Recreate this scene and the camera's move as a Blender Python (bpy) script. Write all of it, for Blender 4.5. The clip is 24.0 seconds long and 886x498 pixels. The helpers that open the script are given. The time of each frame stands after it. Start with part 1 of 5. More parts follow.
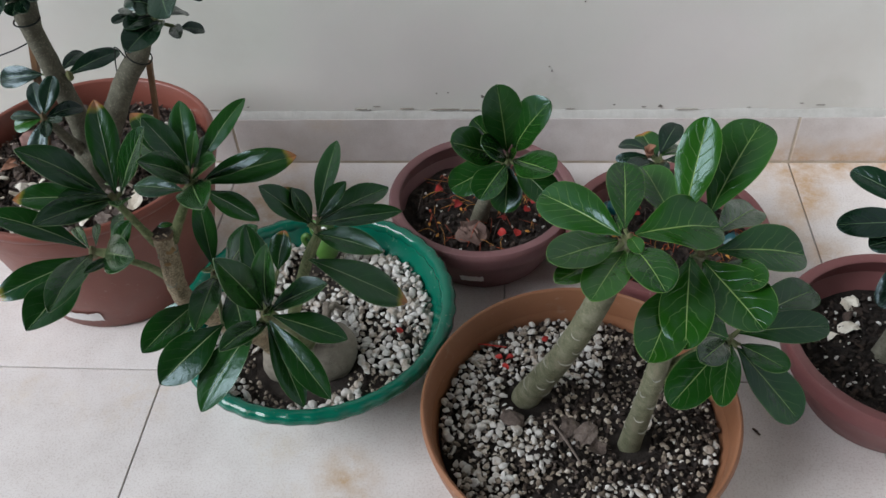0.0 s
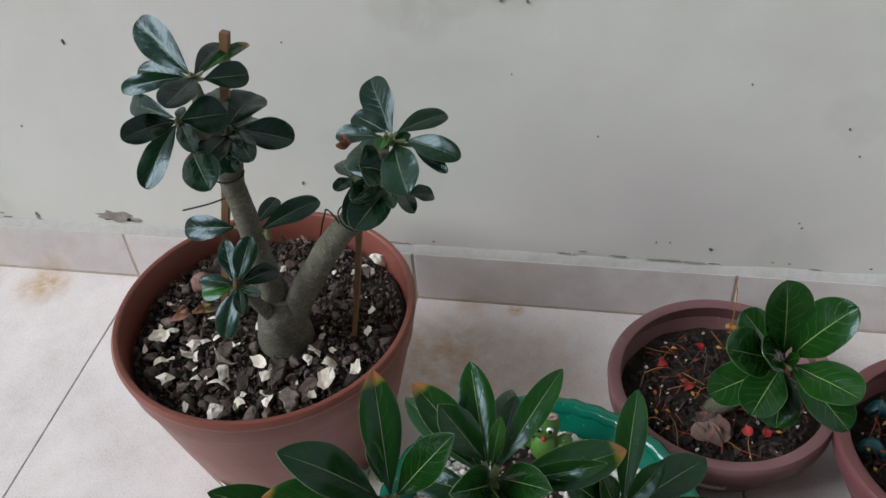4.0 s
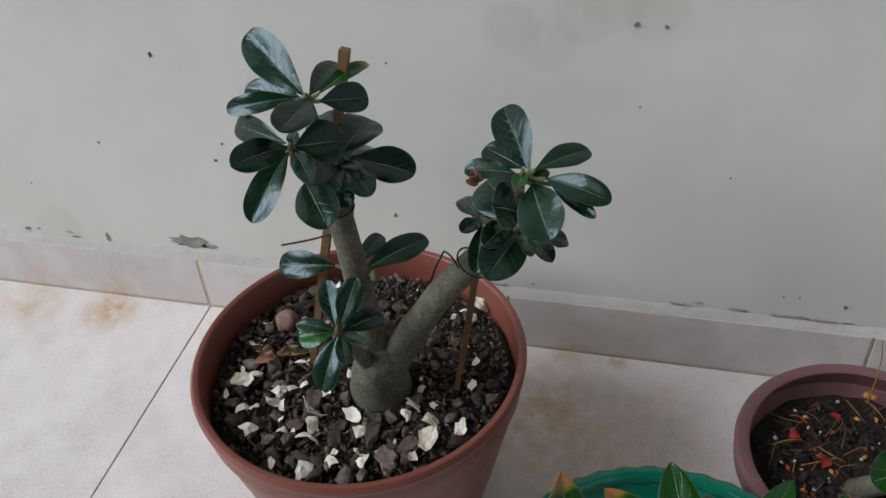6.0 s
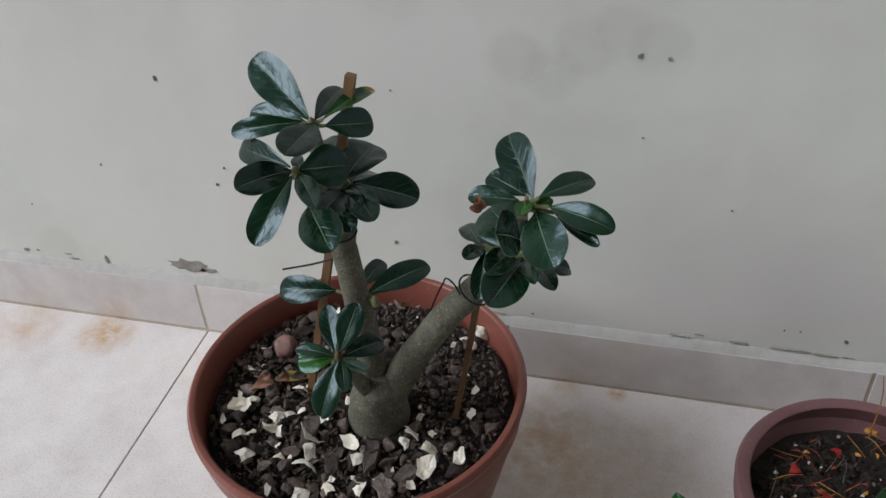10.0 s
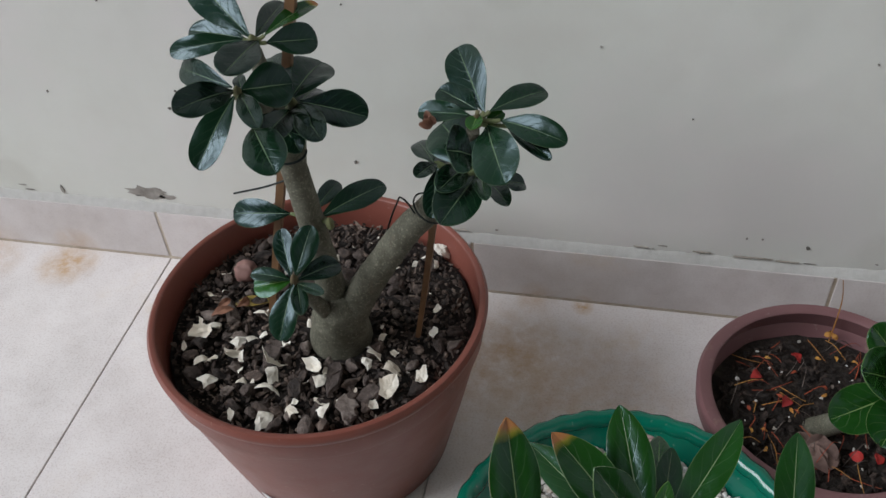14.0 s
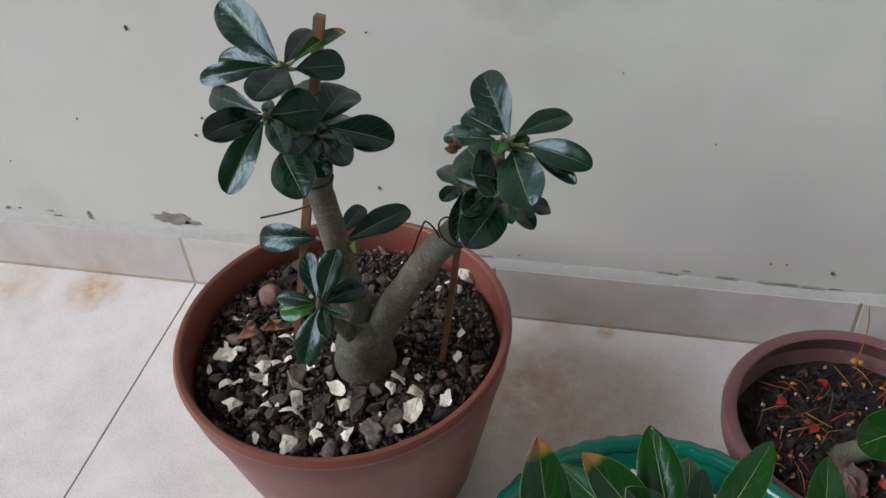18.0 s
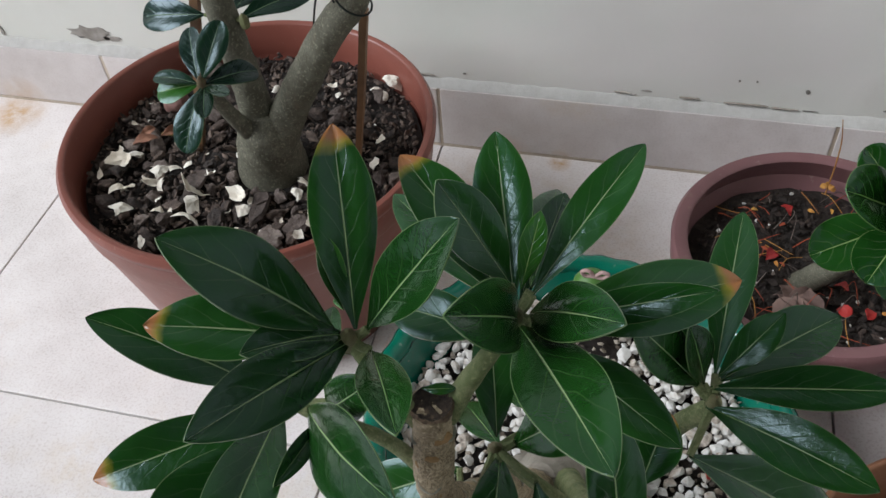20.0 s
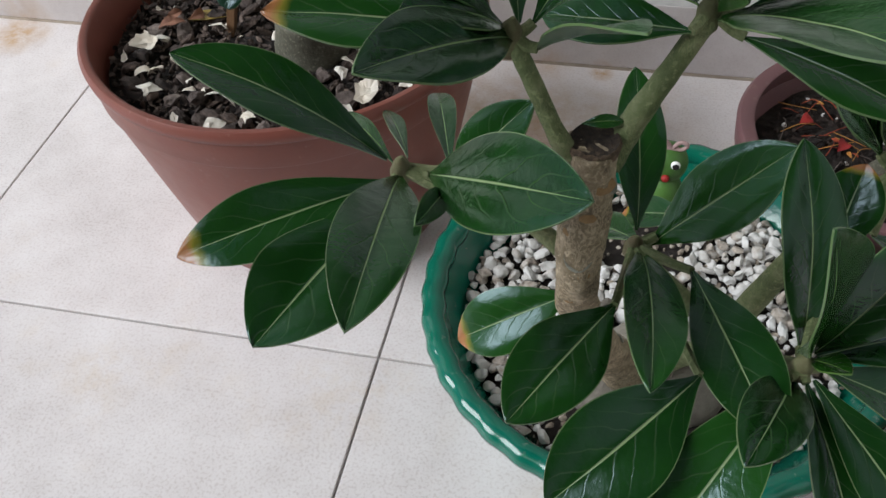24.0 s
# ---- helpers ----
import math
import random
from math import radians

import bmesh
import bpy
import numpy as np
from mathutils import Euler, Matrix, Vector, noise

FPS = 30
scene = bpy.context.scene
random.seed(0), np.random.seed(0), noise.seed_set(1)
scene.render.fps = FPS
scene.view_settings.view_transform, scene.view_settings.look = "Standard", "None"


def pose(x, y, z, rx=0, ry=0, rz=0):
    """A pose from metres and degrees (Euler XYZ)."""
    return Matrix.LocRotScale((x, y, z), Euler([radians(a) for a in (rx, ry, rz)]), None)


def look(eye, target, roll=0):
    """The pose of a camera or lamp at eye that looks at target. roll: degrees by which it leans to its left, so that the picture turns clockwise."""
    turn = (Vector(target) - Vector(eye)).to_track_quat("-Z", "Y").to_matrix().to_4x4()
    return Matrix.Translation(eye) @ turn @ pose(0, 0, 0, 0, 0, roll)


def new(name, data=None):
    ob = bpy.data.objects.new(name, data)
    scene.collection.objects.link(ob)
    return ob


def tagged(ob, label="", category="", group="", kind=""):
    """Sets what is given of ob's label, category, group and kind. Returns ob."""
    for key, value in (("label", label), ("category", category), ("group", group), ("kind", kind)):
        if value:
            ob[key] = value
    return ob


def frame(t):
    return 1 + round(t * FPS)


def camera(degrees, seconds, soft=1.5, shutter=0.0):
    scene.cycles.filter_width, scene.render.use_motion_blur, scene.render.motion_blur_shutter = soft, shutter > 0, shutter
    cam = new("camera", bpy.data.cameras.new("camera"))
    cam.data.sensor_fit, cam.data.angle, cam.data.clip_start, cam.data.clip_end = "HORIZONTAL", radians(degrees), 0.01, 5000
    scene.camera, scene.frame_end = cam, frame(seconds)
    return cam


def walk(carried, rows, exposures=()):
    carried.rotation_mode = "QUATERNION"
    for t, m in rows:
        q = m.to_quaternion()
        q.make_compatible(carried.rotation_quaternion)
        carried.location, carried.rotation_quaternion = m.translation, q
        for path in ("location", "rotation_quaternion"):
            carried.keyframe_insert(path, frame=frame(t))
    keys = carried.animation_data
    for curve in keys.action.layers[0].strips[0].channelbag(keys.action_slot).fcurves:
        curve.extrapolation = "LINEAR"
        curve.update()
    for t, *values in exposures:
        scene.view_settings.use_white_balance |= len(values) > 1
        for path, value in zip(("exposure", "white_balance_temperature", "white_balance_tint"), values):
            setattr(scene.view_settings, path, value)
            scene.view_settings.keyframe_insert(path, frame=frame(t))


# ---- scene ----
# The camera and its way
cam = camera(52.81, 24.0)
PATH = [
    (0, (0.8611, -1.0908, 0.8611), (0.7742, -0.3737, 0.1695), -4.29),
    (0.5, (0.8804, -1.0909, 0.8669), (0.7652, -0.4185, 0.1357), -6.50),
    (1, (0.8962, -1.1050, 0.8869), (0.8281, -0.4489, 0.1352), -0.35),
    (1.5, (0.9106, -1.1407, 0.9289), (0.8548, -0.4645, 0.1943), 1.19),
    (3.5, (0.7950, -1.0004, 0.9435), (0.6686, -0.2783, 0.2634), -6.33),
    (4, (0.6652, -0.8717, 0.8701), (0.4939, -0.1373, 0.2133), -4.91),
    (4.5, (0.5817, -0.8031, 0.8352), (0.3288, -0.1041, 0.1663), -10.57),
    (5, (0.5562, -0.8042, 0.8286), (0.3313, -0.0809, 0.1757), -4.19),
    (5.5, (0.5653, -0.8067, 0.8263), (0.3475, -0.0711, 0.1849), -4.72),
    (6, (0.5703, -0.8043, 0.8283), (0.3573, -0.0603, 0.1950), -4.32),
    (6.5, (0.5707, -0.8028, 0.8224), (0.3704, -0.0654, 0.1773), -3.36),
    (7, (0.5653, -0.8005, 0.8139), (0.3869, -0.0960, 0.1270), -2.04),
    (7.5, (0.5664, -0.8038, 0.8227), (0.3558, -0.0609, 0.1873), -3.56),
    (8, (0.5685, -0.8038, 0.8201), (0.3562, -0.0552, 0.1920), -3.64),
    (8.5, (0.5718, -0.8035, 0.8228), (0.3527, -0.0454, 0.2086), -4.06),
    (9, (0.5718, -0.8051, 0.8248), (0.3534, -0.0396, 0.2195), -3.46),
    (9.5, (0.5674, -0.8055, 0.8248), (0.3557, -0.0395, 0.2177), -3.01),
    (11.5, (0.5648, -0.8075, 0.8242), (0.3440, -0.0422, 0.2195), -3.63),
    (12, (0.5653, -0.8048, 0.8209), (0.3574, -0.0562, 0.1914), -3.38),
    (12.5, (0.5650, -0.8042, 0.8186), (0.3668, -0.0669, 0.1729), -3.27),
    (13, (0.5692, -0.7996, 0.8131), (0.3880, -0.0782, 0.1447), -2.97),
    (13.5, (0.5813, -0.7956, 0.8152), (0.4038, -0.0934, 0.1258), -4.12),
    (14, (0.5831, -0.7928, 0.8164), (0.4022, -0.0800, 0.1388), -4.11),
    (14.5, (0.5791, -0.7976, 0.8193), (0.3952, -0.0735, 0.1546), -3.89),
    (15, (0.5764, -0.7985, 0.8185), (0.3946, -0.0711, 0.1567), -3.73),
    (15.5, (0.5767, -0.7987, 0.8214), (0.3898, -0.0650, 0.1681), -4.24),
    (16, (0.5753, -0.8004, 0.8238), (0.3827, -0.0618, 0.1778), -4.61),
    (16.5, (0.5760, -0.7985, 0.8231), (0.3768, -0.0661, 0.1720), -5.24),
    (17, (0.5773, -0.7993, 0.8229), (0.3790, -0.0684, 0.1697), -5.30),
    (17.5, (0.5778, -0.7995, 0.8210), (0.3791, -0.0678, 0.1690), -5.27),
    (19.5, (0.6206, -0.7912, 0.7388), (0.3982, -0.1012, 0.0499), -4.06),
    (20, (0.6484, -0.7763, 0.6877), (0.4470, -0.1266, -0.0453), -5.16),
    (20.5, (0.6483, -0.7756, 0.6729), (0.4739, -0.1444, -0.0829), -2.88),
    (21, (0.6413, -0.7818, 0.6509), (0.4805, -0.1812, -0.1324), -2.84),
    (21.5, (0.6330, -0.7935, 0.6289), (0.4779, -0.1867, -0.1507), -3.28),
    (22, (0.6339, -0.8091, 0.6165), (0.4431, -0.1799, -0.1369), -4.52),
    (22.5, (0.6266, -0.8118, 0.6093), (0.4616, -0.1771, -0.1457), -2.59),
    (23, (0.6321, -0.8097, 0.6150), (0.4647, -0.1682, -0.1337), -2.93),
    (23.5, (0.6088, -0.8093, 0.5949), (0.4619, -0.1692, -0.1593), -2.75),
    (24, (0.5943, -0.8179, 0.5876), (0.4090, -0.1641, -0.1460), -4.60),
]
EXPOSURES = [(0, 0.01), (1.5, -0.04), (3.5, 0.02), (5, -0.20), (17.5, -0.13), (20, 0.22), (21, 0.63), (22, 0.42), (23, 0.31), (24, 0.15)]
walk(cam, [(t, look(eye, target, roll)) for t, eye, target, roll in PATH], EXPOSURES)

# Daylight: a bright overcast sky seen through the open side of the terrace
world = bpy.data.worlds.new("overcast_sky")
scene.world = world
world.use_nodes = True
wn = world.node_tree
sky = wn.nodes.new("ShaderNodeTexSky")
sky.sky_type = "NISHITA"
sky.sun_disc = False
sky.sun_elevation = radians(50)
sky.sun_rotation = radians(200)
sky.air_density, sky.dust_density, sky.ozone_density = 1.0, 1.5, 1.0
back = wn.nodes["Background"]
wn.links.new(sky.outputs[0], back.inputs["Color"])
back.inputs["Strength"].default_value = 0.10
sun = new("sun", bpy.data.lights.new("sun", "SUN"))
sun.data.energy, sun.data.angle, sun.data.color = 3.7, radians(36), (0.925, 0.965, 1.0)
sun.matrix_world = look((-2.1, -0.95, 1.65), (0.0, 0.0, 0))


# ---- materials ----
def material(name, rough=0.5, metal=0.0, spec=0.5):
    m = bpy.data.materials.new(name)
    m.use_nodes = True
    b = m.node_tree.nodes["Principled BSDF"]
    b.inputs["Roughness"].default_value = rough
    b.inputs["Metallic"].default_value = metal
    b.inputs["Specular IOR Level"].default_value = spec
    return m, m.node_tree, b


def node(tree, kind, **values):
    n = tree.nodes.new(kind)
    for k, v in values.items():
        n.inputs[k.replace("_", " ")].default_value = v
    return n


def coords(tree, which="Object"):
    return tree.nodes.new("ShaderNodeTexCoord").outputs[which]


def noisy(tree, vec, scale, detail=4.0, rough=0.55):
    n = node(tree, "ShaderNodeTexNoise", Scale=scale, Detail=detail, Roughness=rough)
    tree.links.new(vec, n.inputs["Vector"])
    return n.outputs["Fac"]


def ramp(tree, fac, stops):
    n = tree.nodes.new("ShaderNodeValToRGB")
    el = n.color_ramp.elements
    while len(el) < len(stops):
        el.new(0.5)
    for e, (p, c) in zip(el, stops):
        e.position = p
        e.color = (*c, 1) if len(c) == 3 else c
    tree.links.new(fac, n.inputs["Fac"])
    return n.outputs["Color"]


def mixed(tree, fac, a, b, blend="MIX"):
    n = tree.nodes.new("ShaderNodeMix")
    n.data_type, n.blend_type = "RGBA", blend
    for sock, v in ((n.inputs["Factor"], fac), (n.inputs["A"], a), (n.inputs["B"], b)):
        if hasattr(v, "is_output"):
            tree.links.new(v, sock)
        elif isinstance(v, (int, float)):
            sock.default_value = v
        else:
            sock.default_value = (*v, 1)
    return n.outputs["Result"]


def math_(tree, op, a, b=0.0, c=0.0):
    n = tree.nodes.new("ShaderNodeMath")
    n.operation = op
    for i, v in enumerate((a, b, c)):
        if hasattr(v, "is_output"):
            tree.links.new(v, n.inputs[i])
        else:
            n.inputs[i].default_value = v
    return n.outputs[0]


def bumped(tree, b, height, strength=0.3, distance=0.002):
    n = node(tree, "ShaderNodeBump", Strength=strength, Distance=distance)
    tree.links.new(height, n.inputs["Height"])
    tree.links.new(n.outputs["Normal"], b.inputs["Normal"])


def plastic(name, dark, light, rough=0.42, dirt=(0.30, 0.22, 0.17), dirt_at=0.62):
    """Moulded pot plastic with faint scuffs and dried splashes."""
    m, t, b = material(name, rough, 0, 0.32)
    v = coords(t)
    base = ramp(t, noisy(t, v, 9, 5), [(0.3, dark), (0.7, light)])
    fine = ramp(t, noisy(t, v, 140, 3), [(0.66, (0, 0, 0)), (0.78, (1, 1, 1))])
    stain = ramp(t, noisy(t, v, 22, 6, 0.7), [(dirt_at, (0, 0, 0)), (dirt_at + 0.12, (0.55, 0.55, 0.55))])
    c = mixed(t, stain, base, dirt)
    c = mixed(t, math_(t, "MULTIPLY", fine, 0.12), c, (0.7, 0.62, 0.55))
    t.links.new(c, b.inputs["Base Color"])
    t.links.new(math_(t, "MULTIPLY_ADD", noisy(t, v, 30, 4), 0.25, rough - 0.12), b.inputs["Roughness"])
    bumped(t, b, noisy(t, v, 260, 3), 0.12, 0.001)
    return m


def tile_stone(name, tone=1.0, fleck=0.12):
    """Pale polished stoneware, speckled, with rusty stains in places and tan shade painted beside the large pot."""
    m, t, b = material(name, 0.32)
    v = coords(t)
    info = t.nodes.new("ShaderNodeObjectInfo")
    g = t.nodes.new("ShaderNodeNewGeometry").outputs["Position"]
    base = ramp(t, noisy(t, g, 6, 6, 0.6), [(0.3, tuple(v * tone for v in (0.575, 0.528, 0.512))), (0.55, tuple(v * tone for v in (0.672, 0.622, 0.606))), (0.75, tuple(v * tone for v in (0.735, 0.690, 0.676)))])
    cloud = ramp(t, noisy(t, g, 24, 5, 0.65), [(0.35, (0.30, 0.29, 0.29)), (0.65, (0.66, 0.66, 0.66))])
    base = mixed(t, 0.14, base, cloud, "OVERLAY")
    speck = ramp(t, noisy(t, g, 420, 2), [(0.35, (0, 0, 0)), (0.5, (1, 1, 1))])
    c = mixed(t, fleck, base, speck, "OVERLAY")
    grain = ramp(t, noisy(t, g, 380, 3, 0.6), [(0.56, (0, 0, 0)), (0.68, (1, 1, 1))])
    c = mixed(t, math_(t, "MULTIPLY", grain, fleck * 1.3), c, (0.38, 0.33, 0.27))
    shade = math_(t, "MULTIPLY_ADD", info.outputs["Random"], 0.07, 0.95)
    comb = t.nodes.new("ShaderNodeCombineColor")
    for i in range(3):
        t.links.new(shade, comb.inputs[i])
    c = mixed(t, 1.0, c, comb.outputs[0], "MULTIPLY")
    rust = math_(t, "MULTIPLY", ramp(t, noisy(t, g, 5.5, 3), [(0.56, (0, 0, 0)), (0.70, (1, 1, 1))]), ramp(t, noisy(t, g, 38, 5, 0.7), [(0.42, (0, 0, 0)), (0.72, (1, 1, 1))]))
    c = mixed(t, math_(t, "MULTIPLY", rust, 0.45), c, (0.55, 0.40, 0.22))
    ragged = noisy(t, g, 45, 5, 0.7)
    # rusty stains; the broad faint pair near x 0.52-0.60 paints the large pot's shade
    for x, y, size, power in ((0.559, -0.013, 0.016, 0.9), (0.500, -0.010, 0.03, 0.35), (-0.140, -0.035, 0.05, 0.8), (-0.260, -0.045, 0.06, 0.4), (0.465, -0.110, 0.10, 0.45), (1.270, -0.085, 0.05, 0.5), (1.225, -0.150, 0.05, 0.45), (0.670, -0.565, 0.05, 0.5), (1.33, -0.012, 0.05, 0.6), (1.262, -0.004, 0.055, 0.7), (1.40, -0.01, 0.07, 0.6), (1.262, -0.10, 0.05, 0.45), (0.55, -0.70, 0.06, 0.4), (0.52, -0.14, 0.17, 0.26), (0.60, -0.20, 0.15, 0.24), (1.275, -0.045, 0.045, 0.6), (1.27, -0.20, 0.04, 0.5), (1.20, -0.04, 0.06, 0.3), (0.70, -0.62, 0.045, 0.4), (0.70, -0.68, 0.05, 0.4), (0.82, -0.74, 0.05, 0.35), (0.36, -0.66, 0.06, 0.3)):
        d = t.nodes.new("ShaderNodeVectorMath")
        d.operation = "DISTANCE"
        t.links.new(g, d.inputs[0])
        d.inputs[1].default_value = (x, y, 0)
        k = math_(t, "SUBTRACT", 1.0, math_(t, "DIVIDE", d.outputs["Value"], size))
        k = math_(t, "MULTIPLY", math_(t, "MAXIMUM", k, 0.0), math_(t, "MULTIPLY_ADD", ragged, 4.5, -1.3))
        n = t.nodes.new("ShaderNodeClamp")
        t.links.new(math_(t, "MULTIPLY", k, power), n.inputs[0])
        c = mixed(t, n.outputs[0], c, (0.46, 0.27, 0.11))
    t.links.new(c, b.inputs["Base Color"])
    t.links.new(math_(t, "MULTIPLY_ADD", noisy(t, g, 60, 4), 0.25, 0.24), b.inputs["Roughness"])
    bumped(t, b, noisy(t, g, 500, 2), 0.05, 0.0006)
    return m


WALL_SMEARS = ((0.425, 0.434, 0.035), (0.461, 0.421, 0.035), (0.494, 0.451, 0.035), (0.527, 0.465, 0.035), (0.567, 0.453, 0.035), (1.05, 0.318, 0.05), (1.15, 0.322, 0.05), (0.93, 0.312, 0.04), (-0.2, 0.11, 0.04), (0.3, 0.11, 0.05), (0.9, 0.1, 0.06), (1.3, 0.105, 0.05))


def wall_paint(name):
    """Pale grey-green distemper, stained and faintly uneven."""
    m, t, b = material(name, 0.62)
    g = t.nodes.new("ShaderNodeNewGeometry").outputs["Position"]
    base = ramp(t, noisy(t, g, 3.0, 6, 0.62), [(0.3, (0.585, 0.560, 0.522)), (0.5, (0.632, 0.620, 0.583)), (0.62, (0.650, 0.618, 0.594)), (0.8, (0.674, 0.655, 0.622))])
    tint = ramp(t, noisy(t, g, 1.3, 3, 0.5), [(0.40, (0.965, 1.0, 0.985)), (0.62, (0.99, 0.985, 1.0))])
    base = mixed(t, 1.0, base, tint, "MULTIPLY")
    smear = ramp(t, noisy(t, g, 16, 6, 0.7), [(0.60, (0, 0, 0)), (0.80, (1, 1, 1))])
    c = mixed(t, math_(t, "MULTIPLY", smear, 0.25), base, (0.53, 0.54, 0.48))
    ragged = noisy(t, g, 20, 5, 0.7)
    for x, z, size in WALL_SMEARS:
        d = t.nodes.new("ShaderNodeVectorMath")
        d.operation = "DISTANCE"
        t.links.new(g, d.inputs[0])
        d.inputs[1].default_value = (x, 0.004, z)
        k = math_(t, "MAXIMUM", math_(t, "SUBTRACT", 1.0, math_(t, "DIVIDE", d.outputs["Value"], size)), 0.0)
        k = math_(t, "MINIMUM", math_(t, "MULTIPLY", k, math_(t, "MAXIMUM", math_(t, "MULTIPLY_ADD", ragged, 3.0, -0.9), 0.0)), 0.22)
        c = mixed(t, k, c, (0.42, 0.41, 0.36))
    t.links.new(c, b.inputs["Base Color"])
    h = math_(t, "ADD", noisy(t, g, 5, 3), math_(t, "MULTIPLY", noisy(t, g, 240, 3), 0.03))
    bumped(t, b, h, 0.40, 0.012)
    return m


def speckled(name, stops, scale, rough=0.85, relief=0.5, dist=0.002, contrast=1.5):
    """A rough natural surface: broad patches, fine grain and a shade of its own for each piece."""
    m, t, b = material(name, rough)
    v = coords(t)
    info = t.nodes.new("ShaderNodeObjectInfo")
    geo = t.nodes.new("ShaderNodeNewGeometry")
    r = math_(t, "FRACT", math_(t, "ADD", info.outputs["Random"], geo.outputs["Random Per Island"]))
    fine, broad = noisy(t, v, scale, 6, 0.65), noisy(t, v, scale * 0.22, 4, 0.6)
    f = math_(t, "ADD", math_(t, "MULTIPLY", fine, 0.45), math_(t, "MULTIPLY_ADD", broad, 0.40, math_(t, "MULTIPLY", r, 0.25)))
    f = math_(t, "MULTIPLY_ADD", math_(t, "SUBTRACT", f, 0.55), contrast, 0.5)
    t.links.new(ramp(t, f, stops), b.inputs["Base Color"])
    h = math_(t, "ADD", noisy(t, v, scale * 3, 5, 0.7), broad)
    bumped(t, b, h, relief, dist)
    return m


def bark_material(name, skin, pale, dark, patch, crack=0.5, lenticels=0.4, relief=0.6, blotch=70):
    """Stem bark: cloudy skin, fine pale fissures across and along, small lenticels and tan scars."""
    m, t, b = material(name, 0.72, 0, 0.3)
    v = coords(t)
    cloud = noisy(t, v, blotch, 6, 0.7)
    c = ramp(t, cloud, [(0.36, dark), (0.50, skin), (0.65, pale)])
    flat = node(t, "ShaderNodeMapping", Scale=(1.0, 1.0, 0.55))
    t.links.new(v, flat.inputs["Vector"])
    web = node(t, "ShaderNodeTexNoise", Scale=330.0, Detail=4.0, Roughness=0.6, Distortion=1.2)
    t.links.new(flat.outputs[0], web.inputs["Vector"])
    line = math_(t, "SUBTRACT", 1.0, math_(t, "MULTIPLY", math_(t, "ABSOLUTE", math_(t, "SUBTRACT", web.outputs["Fac"], 0.5)), 15.0))
    line = math_(t, "MULTIPLY", math_(t, "MAXIMUM", line, 0.0), ramp(t, noisy(t, v, 45, 3), [(0.40, (0, 0, 0)), (0.60, (1, 1, 1))]))
    c = mixed(t, math_(t, "MULTIPLY", line, crack), c, tuple(min(1.0, 1.9 * k) for k in pale))
    pore = ramp(t, noisy(t, v, 480, 2), [(0.585, (0, 0, 0)), (0.65, (1, 1, 1))])
    c = mixed(t, math_(t, "MULTIPLY", pore, lenticels), c, tuple(min(1.0, 1.6 * k) for k in pale))
    scar = ramp(t, noisy(t, flat.outputs[0], 38, 3, 0.5), [(0.63, (0, 0, 0)), (0.69, (1, 1, 1))])
    c = mixed(t, math_(t, "MULTIPLY", scar, 0.75), c, patch)
    t.links.new(c, b.inputs["Base Color"])
    h = math_(t, "ADD", math_(t, "MULTIPLY", line, 0.5), math_(t, "ADD", cloud, math_(t, "MULTIPLY", noisy(t, v, 520, 4), 0.5)))
    bumped(t, b, h, relief, 0.0035)
    return m


